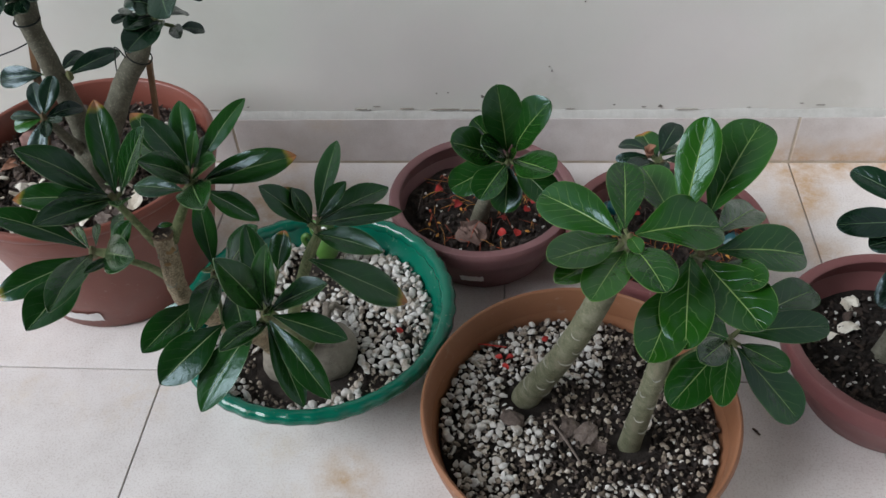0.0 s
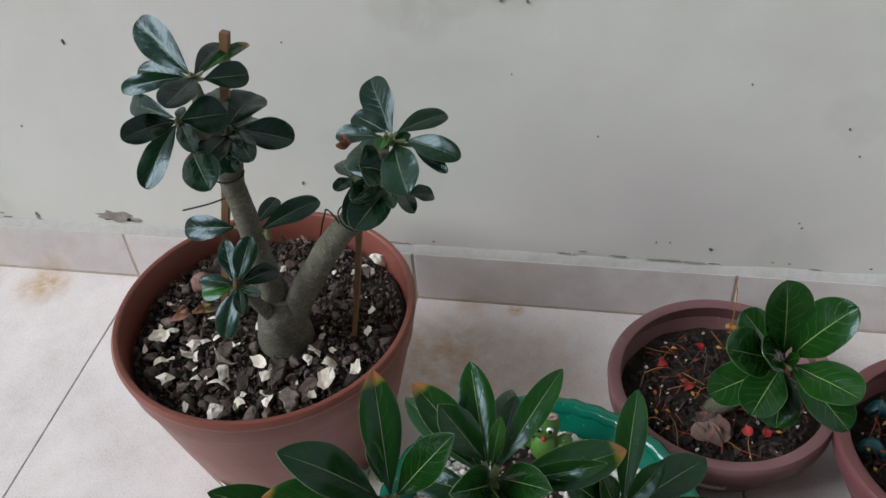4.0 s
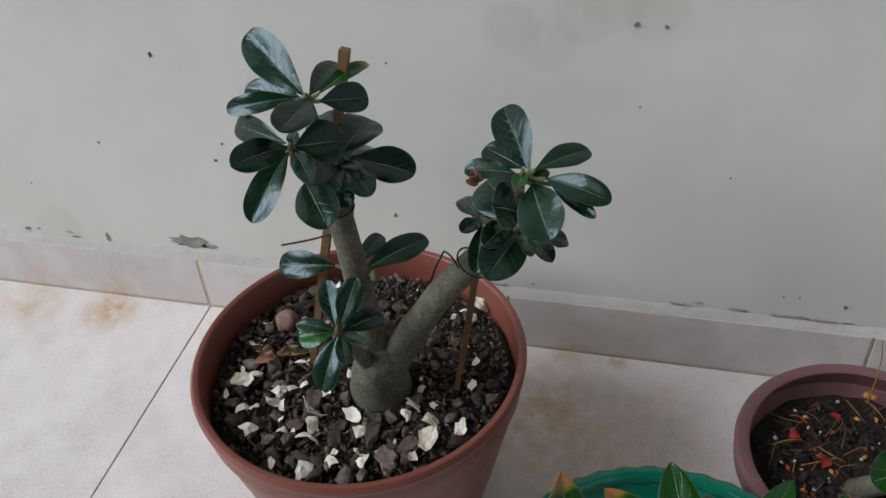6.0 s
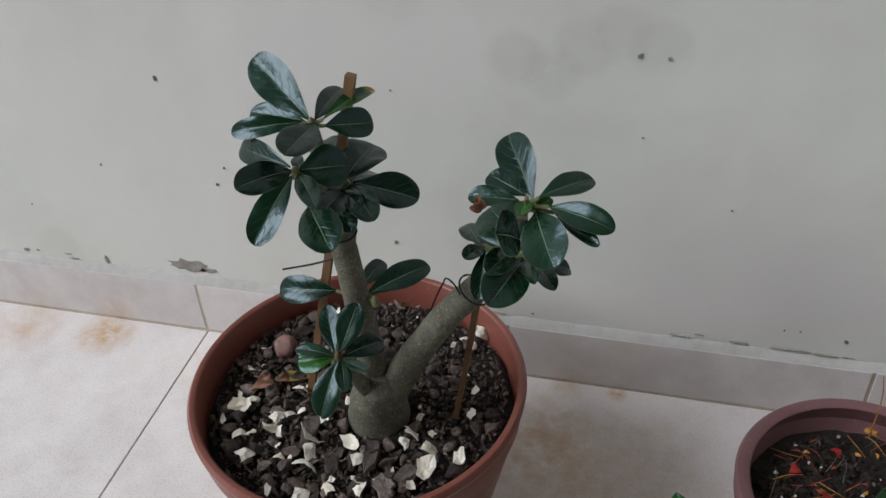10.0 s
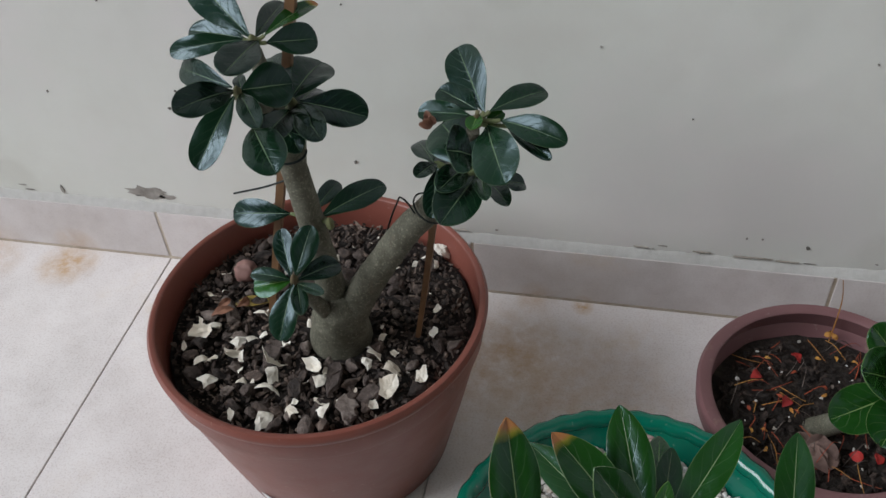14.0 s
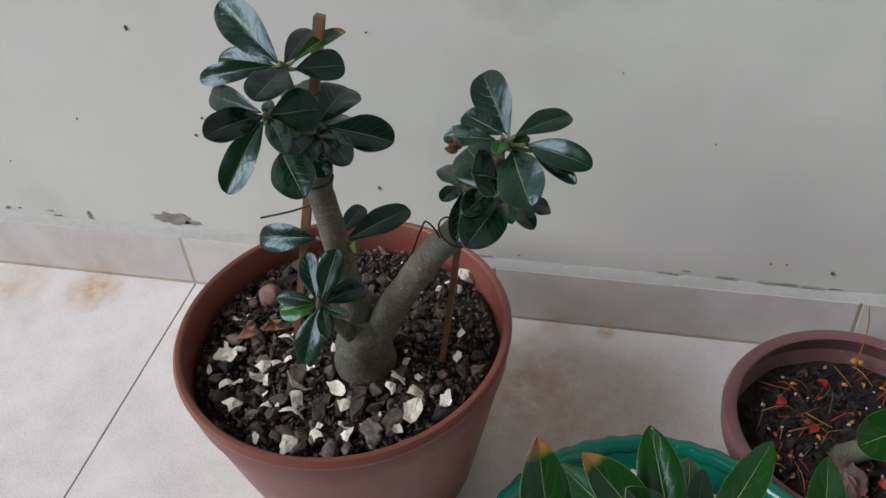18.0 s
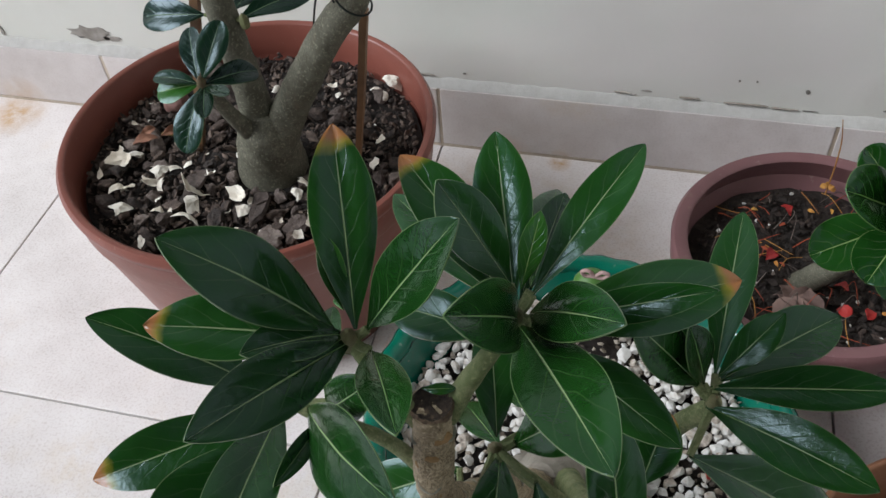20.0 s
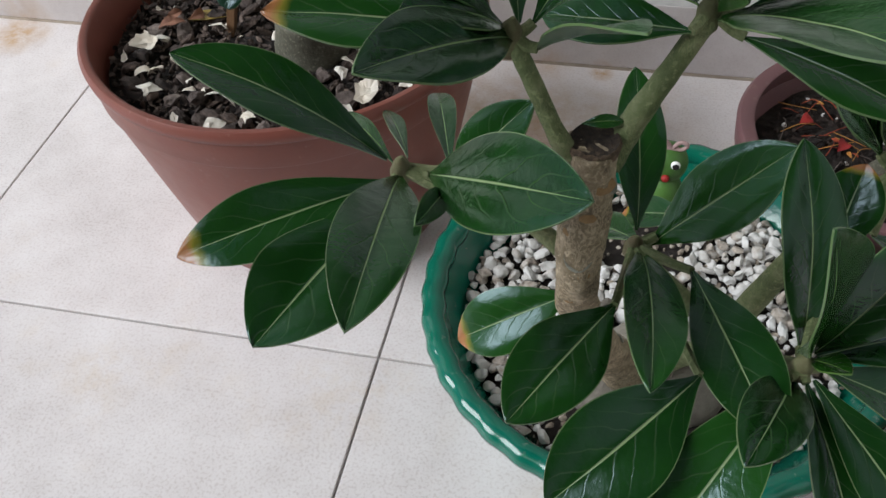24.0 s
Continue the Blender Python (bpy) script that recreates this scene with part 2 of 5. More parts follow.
def leaf_material(name, dark, light, vein, burnt=False, rough=0.3, veins=0.17):
    """Waxy leaf: a pale midrib and faint side veins laid along its own length and width; some tips are scorched."""
    m, t, b = material(name, rough, 0, 0.38)
    # the sky's bluish sheen is put into the colour of the reflection
    b.inputs["Specular Tint"].default_value = (0.70, 0.88, 1.0, 1)
    sep = t.nodes.new("ShaderNodeSeparateXYZ")
    t.links.new(coords(t, "UV"), sep.inputs[0])
    u, w = sep.outputs[0], math_(t, "ABSOLUTE", math_(t, "SUBTRACT", sep.outputs[1], 0.5))
    o = coords(t)
    info = t.nodes.new("ShaderNodeObjectInfo")
    f = math_(t, "ADD", math_(t, "MULTIPLY", noisy(t, o, 60, 4), 0.5), math_(t, "MULTIPLY", info.outputs["Random"], 0.5))
    c = ramp(t, f, [(0.2, dark), (0.8, light)])
    wob = math_(t, "MULTIPLY", noisy(t, o, 70, 2), 0.9)
    vee = math_(t, "FRACT", math_(t, "SUBTRACT", math_(t, "MULTIPLY_ADD", u, 7.0, wob), math_(t, "MULTIPLY", w, 4.0)))
    near = math_(t, "SUBTRACT", 1.0, math_(t, "MULTIPLY", math_(t, "ABSOLUTE", math_(t, "SUBTRACT", vee, 0.5)), 16.0))
    side = math_(t, "MULTIPLY", math_(t, "MAXIMUM", near, 0.0), math_(t, "MAXIMUM", math_(t, "SUBTRACT", veins, math_(t, "MULTIPLY", w, veins * 1.9)), 0.0))
    c = mixed(t, side, c, vein)
    width = math_(t, "MULTIPLY_ADD", math_(t, "SUBTRACT", 1.0, u), 0.022, 0.006)
    mid = math_(t, "MAXIMUM", math_(t, "SUBTRACT", 1.0, math_(t, "POWER", math_(t, "DIVIDE", w, width), 3.0)), 0.0)
    c = mixed(t, math_(t, "MULTIPLY", mid, 0.9), c, vein)
    edge = math_(t, "GREATER_THAN", w, 0.488)
    c = mixed(t, math_(t, "MULTIPLY", edge, 0.40), c, vein)
    if burnt:
        k = math_(t, "MULTIPLY_ADD", noisy(t, o, 70, 3), 0.14, math_(t, "SUBTRACT", u, 0.05))
        c = mixed(t, ramp(t, k, [(0.88, (0, 0, 0)), (0.93, (0.8, 0.8, 0.8))]), c, (0.20, 0.17, 0.02))
        c = mixed(t, ramp(t, k, [(0.92, (0, 0, 0)), (0.96, (1, 1, 1))]), c, (0.27, 0.115, 0.042))
    t.links.new(c, b.inputs["Base Color"])
    t.links.new(math_(t, "MULTIPLY_ADD", noisy(t, o, 45, 4), 0.22, rough - 0.11), b.inputs["Roughness"])
    h = math_(t, "SUBTRACT", math_(t, "MULTIPLY", noisy(t, o, 130, 4), 0.7), math_(t, "ADD", math_(t, "MULTIPLY", mid, 0.8), math_(t, "MULTIPLY", side, 1.0)))
    bumped(t, b, h, 0.45, 0.0016)
    return m


M_TILE = tile_stone("floor_stoneware")
M_SKIRT = tile_stone("skirting_stoneware", 0.90, 0.04)
M_WALL = wall_paint("wall_paint")
# dim grey for the added, unseen surfaces, so glossy leaves mirror something dark
M_UNSEEN = speckled("unseen_dim_grey", [(0.3, (0.14, 0.135, 0.125)), (0.7, (0.18, 0.175, 0.165))], 12, 0.8, 0.2)
M_GROUT = speckled("grey_grout", [(0.3, (0.29, 0.275, 0.26)), (0.7, (0.45, 0.435, 0.42))], 60, 0.9)
M_CAP = speckled("baseboard_mortar", [(0.15, (0.22, 0.18, 0.145)), (0.34, (0.37, 0.355, 0.335)), (0.7, (0.47, 0.46, 0.44))], 90, 0.85)
M_JOINT = speckled("brown_joint", [(0.3, (0.30, 0.24, 0.18)), (0.7, (0.50, 0.43, 0.35))], 60, 0.9)
M_PEEL = speckled("bare_plaster", [(0.3, (0.16, 0.14, 0.12)), (0.7, (0.36, 0.34, 0.31))], 80, 0.95)
M_CRACK = speckled("brown_crack", [(0.3, (0.22, 0.19, 0.16)), (0.7, (0.40, 0.37, 0.33))], 200, 0.95)
M_SPECK = speckled("wall_specks", [(0.3, (0.10, 0.09, 0.08)), (0.8, (0.30, 0.28, 0.25))], 90, 0.9)
M_TERRA = plastic("terracotta_plastic", (0.160, 0.050, 0.036), (0.206, 0.067, 0.049), 0.38, (0.21, 0.135, 0.10))
M_MAUVE = plastic("mauve_plastic", (0.150, 0.072, 0.076), (0.186, 0.093, 0.096), 0.50)
M_ROSE = plastic("rose_plastic", (0.150, 0.054, 0.056), (0.185, 0.074, 0.073), 0.46)
M_ORANGE = plastic("orange_brown_plastic", (0.205, 0.088, 0.044), (0.255, 0.117, 0.064), 0.44)
M_GREEN = plastic("green_plastic", (0.0008, 0.086, 0.055), (0.0018, 0.112, 0.070), 0.13, (0.004, 0.105, 0.068), 0.7)
M_GREEN.node_tree.nodes["Principled BSDF"].inputs["Specular IOR Level"].default_value = 0.5
M_SOIL = speckled("dark_soil", [(0.25, (0.0115, 0.0083, 0.0066)), (0.6, (0.0274, 0.0194, 0.0151)), (0.85, (0.0792, 0.0576, 0.0454))], 240, 0.95, 0.9, 0.006)
M_CHIP = speckled("bark", [(0.2, (0.020, 0.014, 0.0115)), (0.6, (0.078, 0.053, 0.042)), (0.9, (0.23, 0.17, 0.135))], 160, 0.85, 0.8, 0.003, 2.2)
M_SHELL = speckled("eggshell", [(0.3, (0.55, 0.49, 0.40)), (0.6, (0.74, 0.70, 0.62))], 60, 0.6)
M_STONE = speckled("white_marble_gravel", [(0.05, (0.13, 0.105, 0.085)), (0.25, (0.36, 0.31, 0.26)), (0.45, (0.46, 0.44, 0.41)), (0.65, (0.54, 0.525, 0.50)), (0.9, (0.62, 0.61, 0.59))], 150, 0.65, 0.5, 0.002, 2.1)
M_GRIT = speckled("brown_grit", [(0.1, (0.03, 0.022, 0.017)), (0.4, (0.13, 0.10, 0.075)), (0.7, (0.34, 0.29, 0.23)), (0.95, (0.55, 0.51, 0.46))], 150, 0.8, 0.5, 0.002, 2.2)
M_BARK = bark_material("grey_green_bark", (0.092, 0.088, 0.064), (0.125, 0.120, 0.090), (0.072, 0.068, 0.048), (0.12, 0.098, 0.068), 0.35, 0.9, 0.45)
M_BARK_OLD = bark_material("corky_bark", (0.215, 0.168, 0.104), (0.325, 0.262, 0.182), (0.120, 0.092, 0.058), (0.42, 0.26, 0.12), 0.55, 0.7, 0.5, 110)
M_BARK_SMOOTH = bark_material("smooth_green_bark", (0.118, 0.120, 0.074), (0.170, 0.165, 0.115), (0.080, 0.082, 0.046), (0.16, 0.145, 0.10), 0.12, 0.30, 0.25)
M_CAUDEX = speckled("pale_caudex_bark", [(0.2, (0.115, 0.095, 0.075)), (0.5, (0.20, 0.175, 0.142)), (0.8, (0.29, 0.26, 0.215))], 150, 0.85, 0.9, 0.003)
M_CAUDEX_GREY = bark_material("grey_caudex_bark", (0.155, 0.150, 0.115), (0.215, 0.205, 0.165), (0.110, 0.105, 0.078), (0.17, 0.15, 0.11), 0.15, 0.3, 0.3)
M_GREENSTEM = bark_material("green_stem", (0.100, 0.125, 0.050), (0.165, 0.175, 0.090), (0.065, 0.085, 0.032), (0.14, 0.115, 0.070), 0.30, 0.40, 0.4)
M_SHOOT = speckled("brown_green_shoot", [(0.2, (0.085, 0.050, 0.022)), (0.5, (0.10, 0.095, 0.040)), (0.8, (0.15, 0.165, 0.070))], 260, 0.7, 0.5)
M_SCAR = speckled("pale_leaf_scar", [(0.2, (0.19, 0.19, 0.15)), (0.8, (0.32, 0.31, 0.26))], 200, 0.8)
M_CUT = speckled("dried_cut_wood", [(0.2, (0.016, 0.011, 0.008)), (0.5, (0.055, 0.036, 0.024)), (0.85, (0.20, 0.135, 0.085))], 520, 0.95, 1.0, 0.003, 2.4)
M_KNOT = speckled("tan_bark_scar", [(0.2, (0.20, 0.115, 0.045)), (0.8, (0.42, 0.27, 0.13))], 300, 0.85)
M_BAMBOO = speckled("bamboo", [(0.2, (0.085, 0.042, 0.018)), (0.8, (0.19, 0.098, 0.042))], 90, 0.6, 0.3)
M_WIRE = material("dark_green_wire", 0.6, 0.0, 0.25)[0]
M_WIRE.node_tree.nodes["Principled BSDF"].inputs["Base Color"].default_value = (0.006, 0.010, 0.009, 1)
M_RED = speckled("red_petals", [(0.2, (0.20, 0.006, 0.006)), (0.8, (0.42, 0.018, 0.013))], 80, 0.6)
M_STALK = speckled("dried_stalks", [(0.2, (0.24, 0.085, 0.018)), (0.8, (0.52, 0.27, 0.055))], 80, 0.8)
M_BLOSSOM = speckled("withered_yellow_blossom", [(0.2, (0.34, 0.12, 0.016)), (0.8, (0.56, 0.30, 0.06))], 120, 0.8)
M_RUST = speckled("red_brown_stalks", [(0.2, (0.16, 0.022, 0.010)), (0.8, (0.38, 0.075, 0.025))], 80, 0.8)
M_PAPER = speckled("torn_paper_label", [(0.2, (0.55, 0.53, 0.52)), (0.8, (0.75, 0.74, 0.73))], 50, 0.7)
M_TEAL = material("teal_plastic", 0.35)[0]
M_TEAL.node_tree.nodes["Principled BSDF"].inputs["Base Color"].default_value = (0.003, 0.075, 0.09, 1)
M_INK = material("marker_ink", 0.6)[0]
M_INK.node_tree.nodes["Principled BSDF"].inputs["Base Color"].default_value = (0.03, 0.02, 0.03, 1)
VEIN = (0.20, 0.265, 0.125)
M_LEAF_DARK = leaf_material("dark_leaf", (0.0026, 0.0115, 0.0055), (0.0062, 0.024, 0.0098), (0.12, 0.17, 0.095), rough=0.23)
M_LEAF = leaf_material("green_leaf", (0.0042, 0.026, 0.0036), (0.0110, 0.054, 0.0075), VEIN, rough=0.23, veins=0.12)
M_LEAF_MID = leaf_material("mid_green_leaf", (0.0048, 0.029, 0.0036), (0.0110, 0.052, 0.0070), (0.16, 0.24, 0.08), rough=0.22, veins=0.26)
M_LEAF_BURNT = leaf_material("scorched_leaf", (0.0050, 0.030, 0.0040), (0.0125, 0.058, 0.0080), VEIN, True, rough=0.23, veins=0.12)
M_LEAF_BRIGHT = leaf_material("bright_leaf", (0.0066, 0.040, 0.0036), (0.0180, 0.080, 0.0072), (0.20, 0.30, 0.09), rough=0.22, veins=0.36)


# ---- building helpers ----
def part(name, bm, mat, parent=None, label="", smooth=True):
    me = bpy.data.meshes.new(name)
    bm.to_mesh(me)
    bm.free()
    for m in mat if isinstance(mat, (list, tuple)) else (mat,):
        me.materials.append(m)
    if smooth:
        me.polygons.foreach_set("use_smooth", [True] * len(me.polygons))
        me.set_sharp_from_angle(angle=radians(50))
    ob = new(name, me)
    if parent:
        ob.parent = parent
        ob.matrix_parent_inverse = parent.matrix_basis.inverted()
    return tagged(ob, label)


def thing(name, place, label, category, group="", kind=""):
    e = new(name)
    e.matrix_basis = Matrix.Translation(place)
    return tagged(e, label, category, group, kind)


def add_box(bm, lo, hi, bevel=0.0):
    geo = bmesh.ops.create_cube(bm, size=1)
    s = Matrix.LocRotScale([(a + b) / 2 for a, b in zip(lo, hi)], None, [b - a for a, b in zip(lo, hi)])
    bmesh.ops.transform(bm, matrix=s, verts=geo["verts"])
    if bevel:
        edges = list({e for v in geo["verts"] for e in v.link_edges})
        bmesh.ops.bevel(bm, geom=edges, offset=bevel, segments=2, affect="EDGES", profile=0.6)


def box(lo, hi, bevel=0.0):
    bm = bmesh.new()
    add_box(bm, lo, hi, bevel)
    return bm


def lathe(profile, place, n=96, waves=0, depth=0.0, wave_from=1e9, closed=False):
    """Turns a closed profile of (radius, height) round an upright axis; above wave_from the wall is scalloped."""
    bm = bmesh.new()
    x, y, z = place
    rings = []
    for r, h in profile:
        k = max(0.0, min(1.0, (h - wave_from) / 0.03))
        k = k * k * (3 - 2 * k)
        ring = []
        for i in range(n):
            a = 2 * math.pi * i / n
            s = math.cos(waves * a)
            rr = r * (1 + depth * k * s)
            ring.append(bm.verts.new((x + rr * math.cos(a), y + rr * math.sin(a), z + h + 0.03 * depth * k * s * 2)))
        rings.append(ring)
    for a, b in zip(rings, rings[1:]):
        for i in range(n):
            j = (i + 1) % n
            bm.faces.new((a[i], a[j], b[j], b[i]))
    if closed:
        for i in range(n):
            j = (i + 1) % n
            bm.faces.new((rings[-1][i], rings[-1][j], rings[0][j], rings[0][i]))
    else:
        bm.faces.new(list(reversed(rings[0])))
        bm.faces.new(rings[-1])
    bmesh.ops.recalc_face_normals(bm, faces=bm.faces)
    return bm


def smooth_way(points, radii, steps):
    """Catmull-Rom through points, with radii; returns lists of places and radii."""
    p = [Vector(q) for q in points]
    p = [2 * p[0] - p[1]] + p + [2 * p[-1] - p[-2]]
    r = [radii[0]] + list(radii) + [radii[-1]]
    out, rad = [], []
    for i in range(1, len(p) - 2):
        for s in range(steps):
            t = s / steps
            a, b, c, d = p[i - 1:i + 3]
            out.append(0.5 * (2 * b + (c - a) * t + (2 * a - 5 * b + 4 * c - d) * t * t + (3 * b - a - 3 * c + d) * t ** 3))
            rad.append(r[i] + (r[i + 1] - r[i]) * t)
    return out + [p[-2]], rad + [r[-2]]


def tube(points, radii, n=16, steps=6, rough=0.0, rings=0.0, seed=0, bm=None):
    """A tapered limb; rough: uneven radius; rings: leaf-scar swellings."""
    bm = bm or bmesh.new()
    way, rad = smooth_way(points, radii, steps)
    side = None
    last = None
    first = None
    for k, (q, r) in enumerate(zip(way, rad)):
        d = (way[min(k + 1, len(way) - 1)] - way[max(k - 1, 0)]).normalized()
        if side is None:
            side = d.orthogonal().normalized()
        side = (side - d * side.dot(d)).normalized()
        up = d.cross(side)
        ring = []
        for i in range(n):
            a = 2 * math.pi * i / n
            v = side * math.cos(a) + up * math.sin(a)
            f = 1 + rough * (noise.noise(q * 45 + v * 1.3 + Vector((seed, 0, 0))) + 0.6 * noise.noise(q * 150 + v * 3.1 + Vector((seed, 4, 0)))) + rings * math.sin(k * 1.9 + seed)
            ring.append(bm.verts.new(q + v * r * f))
        if last:
            for i in range(n):
                j = (i + 1) % n
                bm.faces.new((last[i], last[j], ring[j], ring[i]))
        else:
            first = ring
        last = ring
    bm.faces.new(list(reversed(first)))
    bm.faces.new(last)
    bmesh.ops.recalc_face_normals(bm, faces=bm.faces)
    return bm


def leaf_mesh(base, tip, width, shape="obovate", face=(0, 0, 1), roll=0.0, bend=0.12, fold=0.16, wave=0.03, seed=0, nu=26, nv=10):
    """One blade from base to tip: bend arches it, fold keels it along the midrib, wave ripples the margin."""
    base, tip = Vector(base), Vector(tip)
    d = tip - base
    length = d.length
    d.normalize()
    n = Vector(face) - d * d.dot(Vector(face))
    if n.length < 1e-3:
        n = d.orthogonal()
    n = Matrix.Rotation(radians(roll), 3, d) @ n.normalized()
    s = d.cross(n).normalized()
    bm = bmesh.new()
    uv = bm.loops.layers.uv.new("UVMap")
    top, low, tex = [], [], {}
    for i in range(nu + 1):
        u = 1 - (1 - i / nu) ** 1.45
        if shape == "obovate":
            w = 0.05 + 0.95 * math.sin(math.pi / 2 * min(1.0, u / 0.60)) ** 1.15
            if u > 0.60:
                w = math.sqrt(max(0.0, 1 - ((u - 0.60) / 0.40) ** 2.4)) * 0.99 + 0.01
        else:
            w = 0.05 + 0.95 * math.sin(math.pi / 2 * min(1.0, u / 0.58)) ** 1.22
            if u > 0.58:
                w = max(0.0, 1 - ((u - 0.58) / 0.42) ** 2.1) ** 0.80 + 0.004
        arch = bend * length * (4 * u * (1 - u)) * 0.5
        row, under = [], []
        for j in range(nv + 1):
            v = j / nv * 2 - 1
            lift = fold * abs(v) * w * width * 0.5 + wave * width * math.sin(9 * u + seed * 2.1 + (v > 0) * 1.7) * v * v * w
            lift -= (0.05 + 0.04 * math.sin(seed * 1.7)) * width * w * v ** 4
            lift += 0.025 * width * noise.noise(Vector((u * 4, v * 2, seed * 3.7)))
            q = base + d * (u * length) + s * (v * w * width * 0.5) + n * (arch + lift)
            a = bm.verts.new(q)
            b = bm.verts.new(q - n * 0.0006)
            tex[a] = tex[b] = (u, 0.5 + v * 0.5)
            row.append(a)
            under.append(b)
        top.append(row)
        low.append(under)
    for i in range(nu):
        for j in range(nv):
            bm.faces.new((top[i][j], top[i][j + 1], top[i + 1][j + 1], top[i + 1][j]))
            bm.faces.new((low[i][j], low[i + 1][j], low[i + 1][j + 1], low[i][j + 1]))
        bm.faces.new((top[i][0], top[i + 1][0], low[i + 1][0], low[i][0]))
        bm.faces.new((top[i][nv], low[i][nv], low[i + 1][nv], top[i + 1][nv]))
    for j in range(nv):
        bm.faces.new((top[nu][j], top[nu][j + 1], low[nu][j + 1], low[nu][j]))
    for f in bm.faces:
        for l in f.loops:
            l[uv].uv = tex[l.vert]
    bmesh.ops.recalc_face_normals(bm, faces=bm.faces)
    return bm


GLOSS = Vector((-0.46, -0.58, 0.67))  # how the blades stand that shine with the open side's light


def rosette(plant, centre, leaves, shape, mat, face, young=None, bend=0.10, fold=0.30):
    """Leaves round a shoot tip. A row: where its stalk starts and its tip lies from the centre, and its width, in millimetres; its roll in degrees (1: turned to the light); 0 plain, 1 scorched tip, 2 young, 3 plain and turned to the light."""
    c = Vector(centre)
    axis = (Vector(face) * 0.5 + Vector((0, 0, 0.8))).normalized()
    part("shoot_tip", tube([c - axis * 0.007, c - axis * 0.002, c + axis * 0.003, c + axis * 0.007], [0.0036, 0.0040, 0.0028, 0.0006], 10, 5, 0.12), M_SHOOT, plant, "brownish shoot tip")
    for k, (bx, by, bz, tx, ty, tz, width, roll, kind) in enumerate(leaves):
        start, tip = c + Vector((bx, by, bz)) * 0.001, c + Vector((tx, ty, tz)) * 0.001
        m = {1: M_LEAF_BURNT, 2: young or M_LEAF_BRIGHT}.get(kind, mat)
        turn = roll + 9 * math.sin(k * 4.1 + centre[0] * 50)
        # a blade turns its upper side partly to the sky
        d = (tip - start).normalized()
        flat, up = Vector(face) - d * d.dot(Vector(face)), Vector((0, 0, 1)) - d * d.z
        lit = GLOSS - d * d.dot(GLOSS)
        if (kind == 3 or roll == 1) and flat.length > 0.1 and lit.length > 0.2:
            turn = 0.45 * max(-55.0, min(55.0, math.degrees(math.atan2(d.dot(flat.cross(lit)), flat.dot(lit)))))
        elif not roll and flat.length > 0.1 and up.length > 0.15:
            turn += max(-30.0, min(30.0, 0.5 * math.degrees(math.atan2(d.dot(flat.cross(up)), flat.dot(up)))))
        bm = leaf_mesh(start, tip, width * 0.001 / math.cos(radians(turn)), shape, face, turn, bend + 0.06 * math.sin(k * 2.3 + bx), fold + 0.08 * math.sin(k * 3.1), 0.03 + 0.02 * math.sin(k * 1.3), k + 0.37 * tx)
        blade = part("leaf", bm, m, plant, "leaf with a scorched brown and yellow tip" if kind == 1 else "young light green leaf" if kind == 2 else "")
        # the short stalk runs back into the shoot
        if kind != 2 and (start - c).length > 0.006:
            part("leaf_stalk", tube([c, start.lerp(c, 0.4) - Vector((0, 0, 0.001)), start], [0.0022, 0.0018, 0.0016], 6, 3), M_GREENSTEM, blade)


# ---- the terrace: floor, walls, baseboards ----
TILE, HIGH = 0.42, 0.082
RIGHT, LEFT, FRONT = 1.432, -2.1, -3.36
ground = part("ground", box((-40, -40, -0.30), (40, 40, -0.05)), M_GROUT)
tagged(ground, "grey ground slab under the tiled terrace", "ground", "", "structure")
floor = part("floor", box((LEFT, FRONT, -0.05), (RIGHT, 0.0, -0.0035)), M_GROUT)
tagged(floor, "pale stoneware floor tiles with grey grout joints and rusty stains", "floor", "", "structure")
wall_back = part("wall_back", box((LEFT - 0.15, 0.004, -0.05), (RIGHT + 0.15, 0.15, 2.7)), M_WALL)
tagged(wall_back, "pale grey-green painted wall with specks and peeling paint", "wall", "", "structure")
wall_right = part("wall_right", box((RIGHT, FRONT, -0.05), (RIGHT + 0.15, 0.004, 2.7)), M_WALL)
tagged(wall_right, "pale grey-green painted side wall", "wall", "", "structure")
# added out of view: this wall and slab block sky light and darken reflections
wall_front = part("wall_front", box((LEFT - 0.15, FRONT - 0.15, -0.05), (RIGHT + 0.15, FRONT, 2.7)), M_UNSEEN)
tagged(wall_front, "added unseen dim grey wall that darkens reflections in the leaves", "wall", "", "structure")
ceiling = part("ceiling", box((-0.35, FRONT - 0.15, 2.7), (RIGHT + 0.15, 0.15, 2.85)), M_UNSEEN)
tagged(ceiling, "added unseen dim grey slab that blocks the sky overhead", "ceiling", "", "structure")


# ---- pots ----
def round_pot(place, rim, base, high, mat, label, flange=0.010, lip=0.003, band=0.03, thick=0.004):
    """A tapered pot: a flat-topped rim, its skirt, and the wall below, set in a little."""
    p = thing("flower_pot", place, label, "flower pot", "potted plants by the wall")
    out = rim - lip
    at = lambda h: base + (out - 0.0016 - base) * h / (high - band)
    body = [(base - 0.004, 0), (base, 0.004), (at(high * 0.4), high * 0.4), (at(high - band), high - band), (at(high - band) - thick, high - band), (at(high * 0.4) - thick, high * 0.4), (base - thick, 0.012), (0.004, 0.012)]
    part("pot_body", lathe(body, place), mat, p)
    inner = rim - flange
    ring = [(out - 0.0008, high - band - 0.001), (out, high - band + 0.0005), (out + 0.001, high - 0.012), (rim, high - 0.010), (rim + 0.0008, high - 0.004), (rim - 0.002, high), (inner + 0.002, high),
            (inner, high - 0.002), (at(high - band) - thick, high - band - 0.001)]
    part("rim", lathe(ring, place, closed=True), mat, p)
    return p


